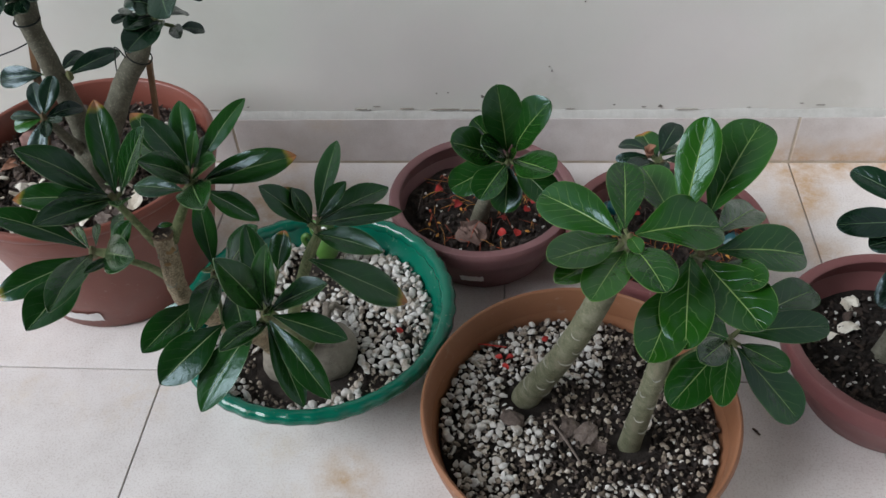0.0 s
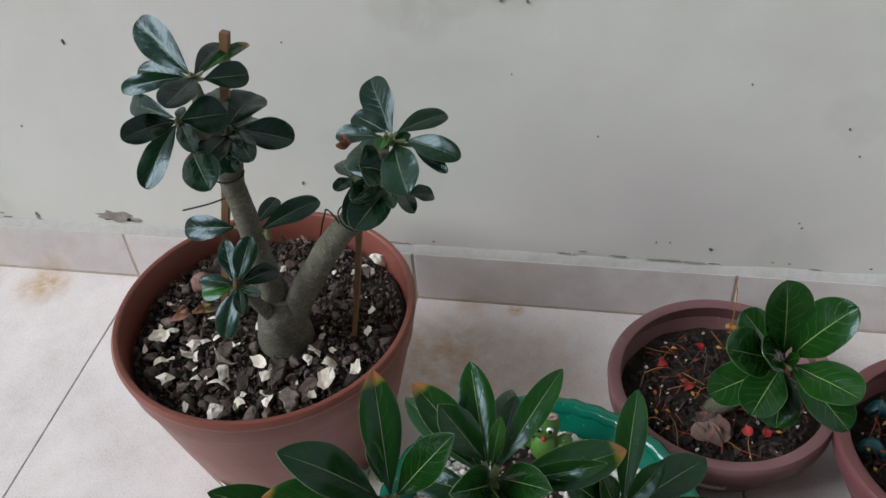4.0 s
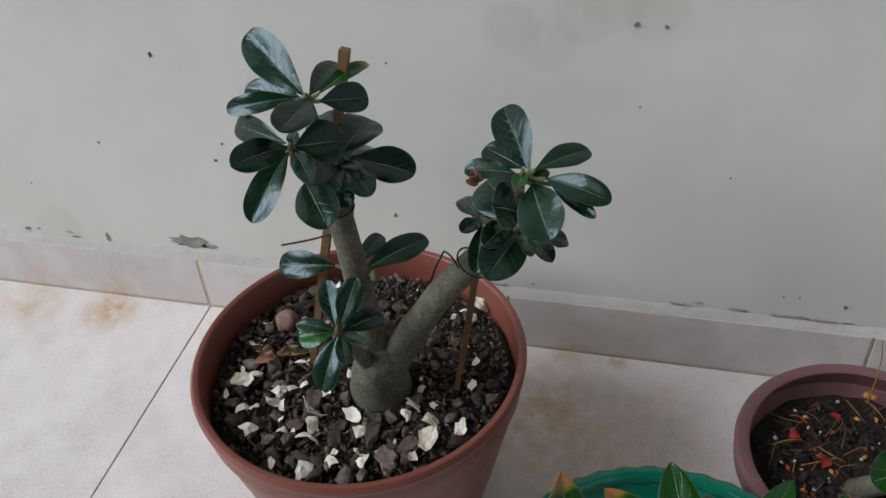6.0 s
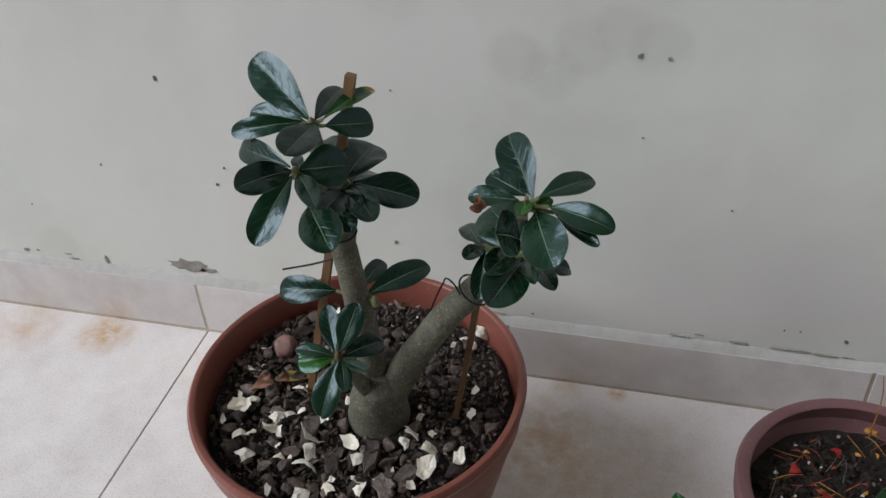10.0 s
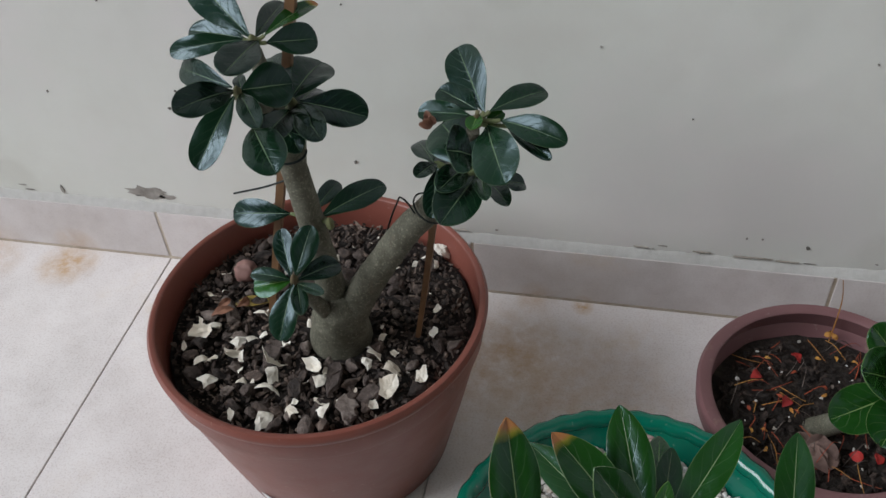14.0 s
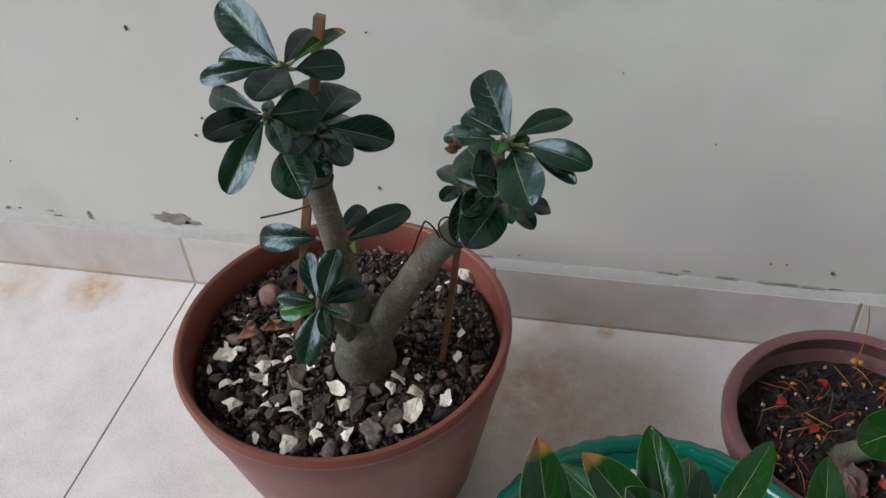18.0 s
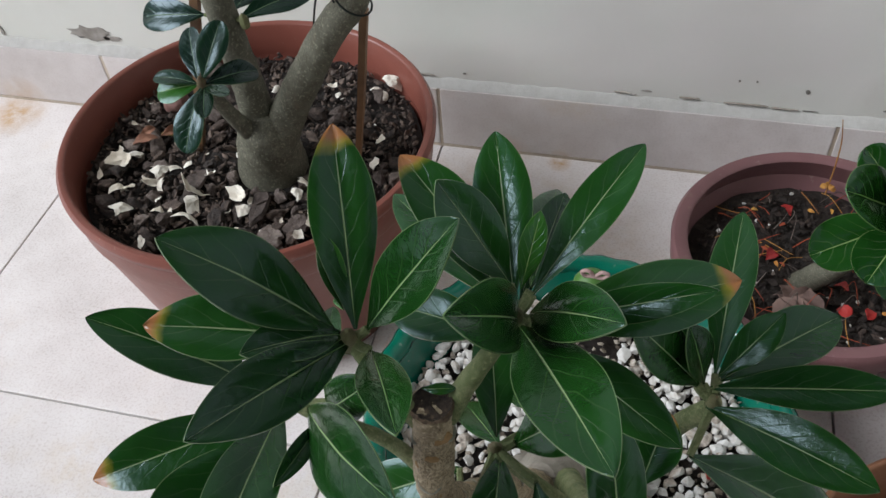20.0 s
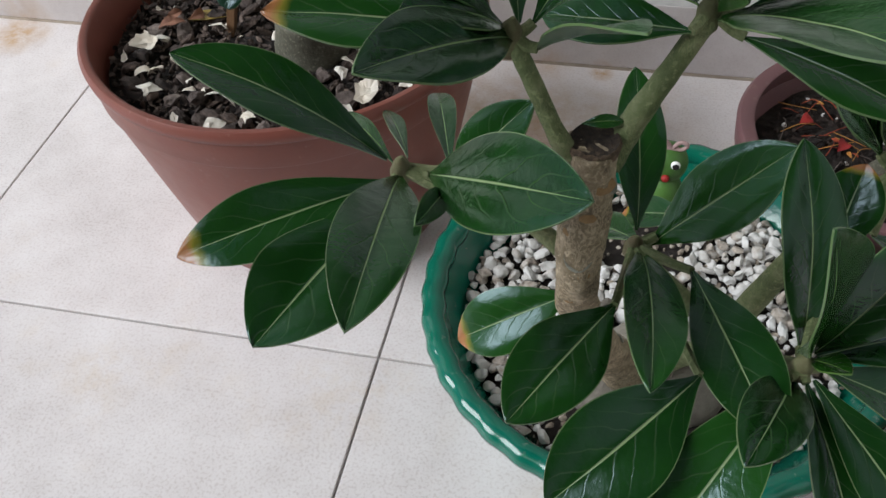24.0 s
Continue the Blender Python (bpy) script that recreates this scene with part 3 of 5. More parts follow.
def soil_disc(place, radius, high, mat, label, seed, rough=0.006):
    """The pot's filling: an uneven mound of crumbs."""
    bm = bmesh.new()
    n, m = 56, 16
    rows = []
    for k in range(m + 1):
        r = radius * k / m
        row = []
        for i in range(n):
            a = 2 * math.pi * i / n
            x, y = r * math.cos(a), r * math.sin(a)
            z = rough * (noise.noise(Vector((x * 40, y * 40, seed))) + 0.6 * noise.noise(Vector((x * 120, y * 120, seed + 5)))) - 0.004 * (k / m) ** 3
            row.append(bm.verts.new((place[0] + x, place[1] + y, place[2] + high + z)))
            if k == 0:
                break
        rows.append(row)
    for i in range(n):
        bm.faces.new((rows[0][0], rows[1][i], rows[1][(i + 1) % n]))
    for a, b in zip(rows[1:], rows[2:]):
        for i in range(n):
            j = (i + 1) % n
            bm.faces.new((a[i], b[i], b[j], a[j]))
    under = [bm.verts.new((place[0] + 0.84 * (v.co.x - place[0]), place[1] + 0.84 * (v.co.y - place[1]), v.co.z - 0.014)) for v in rows[-1]]
    for i in range(n):
        j = (i + 1) % n
        bm.faces.new((rows[-1][i], under[i], under[j], rows[-1][j]))
    bm.faces.new(list(reversed(under)))
    bmesh.ops.recalc_face_normals(bm, faces=bm.faces)
    ob = part("potting_soil", bm, mat)
    return tagged(ob, label, "soil", "", "stuff")


P1, P2, P3, P4, P5, P6 = (0.3146, -0.2363, 0), (0.627, -0.410, 0), (0.810, -0.184, 0), (1.0425, -0.2545, 0), (0.920, -0.549, 0), (1.277, -0.4285, 0)
pot1 = round_pot(P1, 0.163, 0.118, 0.205, M_TERRA, "large terracotta-red plastic flower pot on the tiles", 0.008, 0.004, 0.034)
pot3 = round_pot(P3, 0.125, 0.090, 0.092, M_MAUVE, "mauve-brown shallow plastic flower pot by the wall", 0.014, 0.001, 0.024)
round_pot(P4, 0.125, 0.090, 0.102, M_ROSE, "rosy mauve shallow plastic flower pot by the wall", 0.014, 0.001, 0.024)
round_pot(P5, 0.158, 0.115, 0.130, M_ORANGE, "orange-brown plastic bowl pot with a wide lip", 0.005, 0.004, 0.03)
pot6 = round_pot(P6, 0.128, 0.090, 0.099, M_ROSE, "rose-red shallow plastic flower pot with handwriting", 0.014, 0.001, 0.024)
# the green bowl with its fluted rim
pot2 = thing("bowl_pot", P2, "shiny emerald-green plastic bowl pot with a scalloped rim", "flower pot", "potted plants by the wall")
part("pot_body", lathe([(0.050, 0), (0.056, 0.003), (0.092, 0.032), (0.128, 0.072), (0.147, 0.100), (0.1535, 0.107), (0.1535, 0.109), (0.1462, 0.109), (0.1440, 0.104), (0.1405, 0.098), (0.123, 0.072), (0.087, 0.035), (0.050, 0.010), (0.004, 0.010)], P2, 128), M_GREEN, pot2)
bead = [(0.1525 + 0.0085 * math.cos(a), 0.1085 + 0.0085 * math.sin(a)) for a in [2 * math.pi * i / 14 for i in range(14)]]
part("rim", lathe(bead, P2, 360, 40, 0.0042, 0.070, True), M_GREEN, pot2, "lobed glossy green rim bead")

soil_disc(P1, 0.150, 0.172, M_SOIL, "dark potting soil with bark in the large pot", 1)
soil_disc(P2, 0.131, 0.083, M_SOIL, "dark potting soil under white gravel", 2)
soil_disc(P3, 0.111, 0.058, M_SOIL, "dark potting soil with fallen red petals", 3)
soil_disc(P4, 0.111, 0.066, M_SOIL, "dark potting soil with dried stalks", 4)
soil_disc(P5, 0.1425, 0.090, M_SOIL, "dark potting soil with scattered white gravel", 5)
soil_disc(P6, 0.111, 0.056, M_SOIL, "dark potting soil with pale crumbs", 6)


# ---- what lies in the pots ----
def pebble(seed, size, flat=0.7, mat=None, jag=0.35, sub=2):
    """A mesh of one broken, worn stone or chip."""
    bm = bmesh.new()
    bmesh.ops.create_icosphere(bm, subdivisions=sub, radius=0.5)
    rnd = random.Random(seed)
    ax = Vector((rnd.uniform(0.85, 1.4), rnd.uniform(0.62, 0.95), flat * rnd.uniform(0.8, 1.15)))
    cuts = [(Vector((rnd.gauss(0, 1), rnd.gauss(0, 1), rnd.gauss(0, 1))).normalized(), rnd.uniform(0.24, 0.38)) for _ in range(8)]
    for v in bm.verts:
        p = v.co.copy()
        for n, d in cuts:
            over = p.dot(n) - d
            if over > 0:
                p -= n * over * 0.9
        p *= 1 + jag * 0.4 * noise.noise(p * 3 + Vector((seed, 0, 0)))
        v.co = Vector((p.x * ax.x, p.y * ax.y, p.z * ax.z)) * size
    me = bpy.data.meshes.new("stone")
    bm.to_mesh(me)
    bm.free()
    me.materials.append(mat)
    return me


def scatter(centre, radius, count, gap, rnd, allow=lambda x, y: True, start=()):
    """Loose packing: places in a disc at least a gap apart."""
    got = list(start)
    fresh = []
    for _ in range(count * 14):
        a, r = rnd.uniform(0, 2 * math.pi), radius * math.sqrt(rnd.random())
        x, y = centre[0] + r * math.cos(a), centre[1] + r * math.sin(a)
        if not allow(x, y) or any((x - u) ** 2 + (y - v) ** 2 < gap * gap for u, v in got):
            continue
        got.append((x, y))
        fresh.append((x, y))
        if len(fresh) >= count:
            break
    return fresh


def strew(owner, name, meshes, places, high, rnd, size=(0.8, 1.25), tilt=25, cap=300, sink=0.0):
    """Lays pieces at the places; past cap they become one joined part."""
    rest_v, rest_f = [], []
    for k, (x, y) in enumerate(places):
        m = Matrix.LocRotScale((x, y, high + rnd.uniform(-0.001, 0.0015) - sink), Euler((radians(rnd.uniform(-tilt, tilt)), radians(rnd.uniform(-tilt, tilt)), rnd.uniform(0, 6.28))), Vector([rnd.uniform(*size)] * 3))
        me = meshes[k % len(meshes)]
        if k < cap:
            o = new(name, me)
            o.parent = owner
            o.matrix_parent_inverse = owner.matrix_basis.inverted()
            o.matrix_basis = m
        else:
            n = len(rest_v)
            rest_v += [m @ v.co for v in me.vertices]
            rest_f += [[n + i for i in p.vertices] for p in me.polygons]
    if rest_v:
        me = bpy.data.meshes.new("scattered_rest")
        me.from_pydata(rest_v, [], rest_f)
        me.materials.append(meshes[0].materials[0])
        o = new("scattered_rest", me)
        o.parent = owner
        o.matrix_parent_inverse = owner.matrix_basis.inverted()
        tagged(o, kind="stuff")


rnd = random.Random(11)
# white gravel in the green bowl, thin towards its front
gravel = thing("white_gravel", (P2[0], P2[1], 0.075), "white marble gravel covering the green bowl", "gravel", "", "stuff")
stones = [pebble(s, 0.0106, 0.72, M_STONE, 0.6) for s in range(30)]
bare = lambda x, y: math.hypot(x - 0.614, y + 0.336) > 0.041 and (math.hypot((x - 0.624) * 0.85, y + 0.480) > 0.052) and (noise.noise(Vector((x * 22, y * 22, 1))) < 0.25 or y > -0.42) and not (y < -0.48 and rnd.random() < 0.5 and x > 0.60)
strew(gravel, "stone", stones, scatter(P2, 0.132, 1000, 0.0066, rnd, bare), 0.0885, rnd, (0.6, 1.3), 40)
second = [(x, y) for x, y in scatter(P2, 0.126, 240, 0.0085, rnd, lambda x, y: y > -0.40 and math.hypot(x - 0.614, y + 0.336) > 0.041 and math.hypot((x - 0.624) * 0.85, y + 0.48) > 0.054)]
strew(gravel, "stone", stones, second, 0.0930, rnd, (0.5, 1.25), 40, 0)
grit = [pebble(90 + s, 0.0066, 0.7, M_GRIT, 0.9, 1) for s in range(10)]
strew(gravel, "crumb", grit, scatter(P2, 0.131, 700, 0.0045, rnd, lambda x, y: math.hypot((x - 0.624) * 0.85, y + 0.480) > 0.046), 0.0865, rnd, (0.4, 1.3), 50, 0)
# white gravel in the orange-brown bowl, thick on one side and scattered on the other
gravel5 = thing("white_gravel", (P5[0], P5[1], 0.09), "white marble gravel half covering dark soil", "gravel", "", "stuff")
near5 = lambda x, y: math.hypot(x - 0.870, y + 0.518) > 0.026 and math.hypot(x - 0.972, y + 0.573) > 0.021
thick5 = lambda x, y: near5(x, y) and (x < 0.885 + 0.03 * noise.noise(Vector((y * 30, 0, 2))) or y < -0.640 or (y > -0.50 and x < 0.95) or noise.noise(Vector((x * 28, y * 28, 7))) > 0.42) and noise.noise(Vector((x * 34, y * 34, 3))) > -0.25
strew(gravel5, "stone", stones, scatter(P5, 0.139, 760, 0.0064, rnd, thick5), 0.0936, rnd, (0.4, 1.2), 45)
crumbs = [pebble(60 + s, 0.0062, 0.8, M_STONE, sub=2) for s in range(4)]
strew(gravel5, "crumb", crumbs, scatter(P5, 0.139, 300, 0.0060, rnd, near5), 0.0930, rnd, (0.3, 1.1), cap=0)
strew(gravel5, "crumb", grit, scatter(P5, 0.139, 900, 0.0042, rnd, near5), 0.0932, rnd, (0.4, 1.5), 50, 0)

# bark and eggshell on the large pot's soil
clear1 = lambda x, y: math.hypot(x - 0.340, y + 0.253) > 0.034
bark = thing("bark_chips", (P1[0], P1[1], 0.168), "dark broken bark chips on the large pot's soil", "bark mulch")
def shard(seed, size, mat):
    """A broken bark sliver: a jagged slab, longer than wide, with split layers."""
    r = random.Random(seed)
    bm = bmesh.new()
    n = r.randint(6, 9)
    long, thick = r.uniform(1.0, 1.9), r.uniform(0.10, 0.26)
    rows = [[], [], []]
    for i in range(n):
        a = 2 * math.pi * i / n + r.uniform(-0.28, 0.28)
        d = 0.5 * r.uniform(0.55, 1.1)
        for k, (grow, z) in enumerate(((0.86, 0.5), (1.0, r.uniform(-0.15, 0.2)), (0.8, -0.5))):
            rows[k].append(bm.verts.new((d * grow * math.cos(a) * long * size, d * grow * math.sin(a) * size * 0.72, (z + r.uniform(-0.22, 0.22)) * thick * size)))
    mid = bm.verts.new((0, 0, thick * size * r.uniform(0.3, 0.8)))
    for i in range(n):
        j = (i + 1) % n
        bm.faces.new((mid, rows[0][i], rows[0][j]))
        bm.faces.new((rows[0][i], rows[1][i], rows[1][j], rows[0][j]))
        bm.faces.new((rows[1][i], rows[2][i], rows[2][j], rows[1][j]))
    bm.faces.new(list(reversed(rows[2])))
    bmesh.ops.recalc_face_normals(bm, faces=bm.faces)
    me = bpy.data.meshes.new("bark_shard")
    bm.to_mesh(me)
    bm.free()
    me.materials.append(mat)
    return me


M_CHIP_PALE = speckled("weathered_bark", [(0.2, (0.055, 0.040, 0.034)), (0.55, (0.125, 0.095, 0.082)), (0.9, (0.27, 0.22, 0.19))], 220, 0.9, 0.9, 0.003, 2.0)
chips = [shard(100 + s, 0.0105, M_CHIP) for s in range(14)]
strew(bark, "chip", chips, scatter(P1, 0.138, 170, 0.0095, rnd, clear1), 0.1750, rnd, (0.4, 1.3), 55)
M_HUMUS = speckled("black_humus", [(0.2, (0.010, 0.0065, 0.0055)), (0.6, (0.028, 0.018, 0.014)), (0.9, (0.095, 0.062, 0.048))], 260, 0.9, 0.8, 0.003, 1.8)
humus = [shard(130 + s, 0.0052, M_HUMUS) for s in range(10)] + [pebble(130 + s, 0.0050, 0.7, M_HUMUS, 0.9, 1) for s in range(4)]
clumps = [shard(300 + s, 0.0105, M_HUMUS) for s in range(10)]
small = [shard(130 + s, 0.0052, M_CHIP) for s in range(10)] + [pebble(130 + s, 0.0050, 0.7, M_CHIP, 0.9, 1) for s in range(4)]
strew(bark, "crumb", small, scatter(P1, 0.146, 2200, 0.0027, rnd, clear1), 0.1748, rnd, (0.4, 1.7), 60, 0)
fibre = [shard(180 + s, 0.0038, M_CHIP_PALE) for s in range(6)]
strew(bark, "crumb", fibre, scatter(P1, 0.144, 420, 0.005, rnd, clear1), 0.1755, rnd, (0.4, 1.5), 60, 0)
slab = [shard(150 + s, 0.030, M_CHIP_PALE) for s in range(7)]
big_bark = [(0.281, -0.289), (0.347, -0.307), (0.385, -0.318), (0.370, -0.338), (0.285, -0.360), (0.336, -0.368), (0.311, -0.371), (0.205, -0.290), (0.392, -0.300), (0.400, -0.185)]
strew(bark, "bark_piece", slab, big_bark[:4], 0.1790, rnd, (0.65, 1.1), 16)
nuggets = [pebble(400 + s, 0.019, 0.62, M_CHIP if s % 2 else M_CHIP_PALE, 1.0) for s in range(16)]
front1 = lambda x, y: clear1(x, y) and (y < -0.27 or x < 0.27 or noise.noise(Vector((x * 30, y * 30, 4))) > 0.1)
strew(bark, "bark_piece", nuggets, [(x, y + 0.004) for x, y in big_bark[4:]] + scatter(P1, 0.136, 110, 0.0125, rnd, front1), 0.1770, rnd, (0.4, 1.15), 40)


def shell_mesh(seed, size):
    """A broken flake of shell: a few straight snapped edges on a gently domed sheet."""
    r = random.Random(seed)
    bm = bmesh.new()
    n = r.randint(5, 8)
    long = r.uniform(0.95, 1.5)
    rim = []
    for i in range(n):
        a = 2 * math.pi * (i + r.uniform(-0.38, 0.38)) / n
        d = size * r.uniform(0.30, 0.62)
        rim.append(Vector((d * long * math.cos(a), 0.8 * d * math.sin(a), 0)))
    dome = r.choice((-1, 1, 1)) * r.uniform(22, 42)
    rows = []
    for k in (0.0, 0.5, 1.0):
        row = []
        for i in range(n):
            for m in range(3):
                p = rim[i].lerp(rim[(i + 1) % n], m / 3) * k
                if k == 1.0 and m:
                    p *= 1 + r.uniform(-0.08, 0.08)
                p.z = 0.003 - dome * (p.x * p.x + 0.7 * p.y * p.y) + 0.0030 * noise.noise(Vector((p.x * 150, p.y * 150, seed * 1.7)))
                row.append(bm.verts.new(p))
                if k == 0.0:
                    break
            if k == 0.0:
                break
        rows.append(row)
    count = 3 * n
    for i in range(count):
        j = (i + 1) % count
        bm.faces.new((rows[0][0], rows[1][i], rows[1][j]))
        bm.faces.new((rows[1][i], rows[2][i], rows[2][j], rows[1][j]))
    low = [bm.verts.new(v.co - Vector((0, 0, 0.0005))) for v in rows[2]]
    for i in range(count):
        j = (i + 1) % count
        bm.faces.new((rows[2][i], low[i], low[j], rows[2][j]))
    bmesh.ops.recalc_face_normals(bm, faces=bm.faces)
    me = bpy.data.meshes.new("shell_piece")
    bm.to_mesh(me)
    bm.free()
    me.materials.append(M_SHELL)
    return me


shells = thing("eggshells", (P1[0], P1[1], 0.17), "broken cream eggshells strewn over the soil", "eggshell")
flakes = [shell_mesh(s, 0.0205) for s in range(20)]
egg_at = [(0.217, -0.307), (0.234, -0.330), (0.266, -0.327), (0.290, -0.329), (0.290, -0.313), (0.332, -0.300), (0.337, -0.314), (0.399, -0.290), (0.379, -0.278), (0.427, -0.212), (0.428, -0.240), (0.411, -0.126),
          (0.245, -0.300), (0.293, -0.281), (0.271, -0.366), (0.321, -0.352), (0.350, -0.346), (0.401, -0.316), (0.393, -0.337), (0.430, -0.300), (0.212, -0.266), (0.246, -0.282), (0.255, -0.241), (0.300, -0.363)]
strew(shells, "shell_piece", flakes, egg_at + [(x + 0.010 * math.cos(k * 2.1), y + 0.010 * math.sin(k * 2.1)) for k, (x, y) in enumerate(egg_at[::4])], 0.1810, rnd, (0.45, 1.1), 38)
strew(shells, "shell_piece", flakes, scatter(P1, 0.134, 48, 0.010, rnd, clear1), 0.1795, rnd, (0.15, 0.55), 42)
nut = thing("seed_husk", (0.218, -0.189, 0.175), "round reddish-brown seed husk on the soil", "seed husk")
part("husk", tube([(0.212, -0.196, 0.175), (0.215, -0.192, 0.181), (0.220, -0.187, 0.185), (0.226, -0.182, 0.181)], [0.004, 0.0115, 0.011, 0.003], 16, 6, 0.3), speckled("husk", [(0.2, (0.12, 0.055, 0.045)), (0.8, (0.26, 0.14, 0.12))], 40, 0.7), nut)
fallen = thing("fallen_leaf", (0.241, -0.225, 0.17), "withered yellow leaf lying on the soil", "leaf")
M_YELLOW = leaf_material("yellow_leaf", (0.15, 0.10, 0.018), (0.24, 0.165, 0.03), (0.3, 0.24, 0.09))
part("blade", leaf_mesh((0.262, -0.222, 0.179), (0.222, -0.232, 0.179), 0.014, "lanceolate", seed=3), M_YELLOW, fallen)

dry = thing("dried_leaf", (0.215, -0.245, 0.178), "curled reddish-brown dry leaf on the soil", "leaf")
M_DRY = speckled("dry_leaf_brown", [(0.2, (0.10, 0.040, 0.024)), (0.8, (0.27, 0.125, 0.075))], 90, 0.8)
for k, (a, b, w) in enumerate((((0.205, -0.255, 0.182), (0.226, -0.243, 0.184), 0.009), ((0.209, -0.246, 0.184), (0.219, -0.233, 0.187), 0.008), ((0.228, -0.241, 0.185), (0.234, -0.224, 0.181), 0.009))):
    part("blade", leaf_mesh(a, b, w, "lanceolate", (0.1, -0.3, 1), 20 * k, 0.4, 0.5, 0.16, k + 2, 10, 6), M_DRY, dry)

# bamboo stakes and wire of the large plant
for foot, head, wide in (((0.253, -0.241, 0.130), (0.3345, -0.213, 0.516), (0.0044, 0.0050, 0.0056)), ((0.405, -0.245, 0.130), (0.437, -0.236, 0.330), (0.0028, 0.0036, 0.0043))):
    st = thing("bamboo_stake", foot, "flat split bamboo stake stuck in the soil", "plant stake", "stakes of the large plant")
    part("stake", tube([foot, [(a + b) / 2 + 0.001 for a, b in zip(foot, head)], head], wide, 4, 10, 0.10, 0.0, 2), M_BAMBOO, st, smooth=False)
wire = thing("plant_tie", (0.4385, -0.258, 0.352), "thin dark green wire tied round the stem", "wire")
loop = [(0.4385 + 0.0152 * math.cos(a) * 0.80, -0.258 + 0.0152 * math.sin(a), 0.352 - 0.0152 * math.cos(a) * 0.55) for a in [i * math.pi / 8 for i in range(17)]]
part("loop", tube(loop, [0.0008] * 17, 6, 3), M_WIRE, wire)
part("twist", tube([(0.430, -0.272, 0.357), (0.424, -0.270, 0.366), (0.416, -0.262, 0.364), (0.412, -0.258, 0.355), (0.404, -0.250, 0.335), (0.392, -0.236, 0.300)], [0.0008] * 6, 6, 5), M_WIRE, wire)
stub = thing("wire_stub", (0.310, -0.262, 0.358), "short stiff dark wire poking out beside the stake", "wire")
part("wire", tube([(0.322, -0.262, 0.372), (0.300, -0.262, 0.362), (0.271, -0.262, 0.352)], [0.0009] * 3, 6, 4), M_WIRE, stub)
tie2 = thing("plant_tie", (0.327, -0.258, 0.395), "thin dark wire tied round the upper stem", "wire")
part("loop", tube([(0.3265 + 0.0138 * math.cos(a), -0.258 + 0.0138 * math.sin(a), 0.396) for a in [i * math.pi / 8 for i in range(17)]], [0.0010] * 17, 6, 3), M_WIRE, tie2)


def flake(name, x, y, z, sx, sy, mat, seed):
    """A small crumpled petal or scrap."""
    r = random.Random(seed)
    a = r.uniform(0, 6.28)
    d = Vector((math.cos(a), math.sin(a), r.uniform(-0.1, 0.3))) * sx / 2
    return leaf_mesh(Vector((x, y, z)) - d, Vector((x, y, z)) + d, sy, "obovate", (0.2, -0.2, 1), r.uniform(-30, 30), 0.35, 0.4, 0.1, seed, 6, 4)


# fallen petals and dried flower stalks in the two small pots
for owner_at, high, spots, label, seed in ((P3, 0.062, [(0.775, -0.181), (0.835, -0.210), (0.836, -0.237), (0.868, -0.190), (0.790, -0.120), (0.855, -0.236), (0.880, -0.175), (0.747, -0.150)], "fallen red petals on dark soil", 21),
                                           (P4, 0.070, [(0.985, -0.225), (1.126, -0.282), (1.010, -0.205), (1.070, -0.310)], "fallen red petals on dark soil", 22)):
    petals = thing("fallen_petals", (owner_at[0], owner_at[1], high), label, "petals")
    r3 = random.Random(seed)
    for k, (x, y) in enumerate(spots):
        part("petal", flake("petal", x, y, high + 0.006, 0.013, 0.011, M_RED, seed + k), M_RED, petals)
    stalks = thing("dried_stalks", (owner_at[0], owner_at[1], high), "thin dried orange flower stalks on the soil", "stalks")
    for k in range(72):
        a, q = r3.uniform(0, 6.28), 0.092 * math.sqrt(r3.random())
        x, y = owner_at[0] + q * math.cos(a), owner_at[1] + q * math.sin(a)
        b, l = r3.uniform(0, 6.28), r3.uniform(0.006, 0.020)
        up = r3.uniform(0, 0.016) if k % 9 else r3.uniform(0.018, 0.034)
        way = [(x - l * math.cos(b), y - l * math.sin(b), high + 0.001), (x + r3.uniform(-0.002, 0.002), y, high + 0.003 + up), (x + l * math.cos(b + 0.3), y + l * math.sin(b + 0.3), high + 0.002 + up * r3.uniform(0.2, 1.0))]
        part("stalk", tube(way, [0.0005, 0.0004, 0.00025], 5, 3, 0.2), (M_RUST, M_STALK, M_RUST, M_CHIP_PALE)[k % 4], stalks)
    for k in range(26):
        a, q = r3.uniform(0, 6.28), 0.088 * math.sqrt(r3.random())
        part("bud", flake("bud", owner_at[0] + q * math.cos(a), owner_at[1] + q * math.sin(a), high + 0.005, 0.0068, 0.0034, M_STALK, seed + 40 + k), (M_BLOSSOM, M_RUST, M_BLOSSOM, M_CHIP_PALE)[k % 4], stalks)
    crumb = thing("soil_crumbs", (owner_at[0], owner_at[1], high), "loose dark crumbs and pale grit on the soil", "soil crumbs", "", "stuff")
    strew(crumb, "crumb", humus, scatter(owner_at, 0.098, 700, 0.004, r3), high, r3, (0.5, 1.9), 60, 0)
    strew(crumb, "clod", clumps, scatter(owner_at, 0.094, 60, 0.012, r3), high + 0.001, r3, (0.4, 1.2), 50, 0)
    strew(crumb, "grit", crumbs, scatter(owner_at, 0.094, 40, 0.010, r3), high + 0.001, r3, (0.3, 0.9), 40, 0)
tall = thing("dried_stalk", (0.829, -0.082, 0.06), "tall thin orange flower stalk standing in the soil", "stalks")
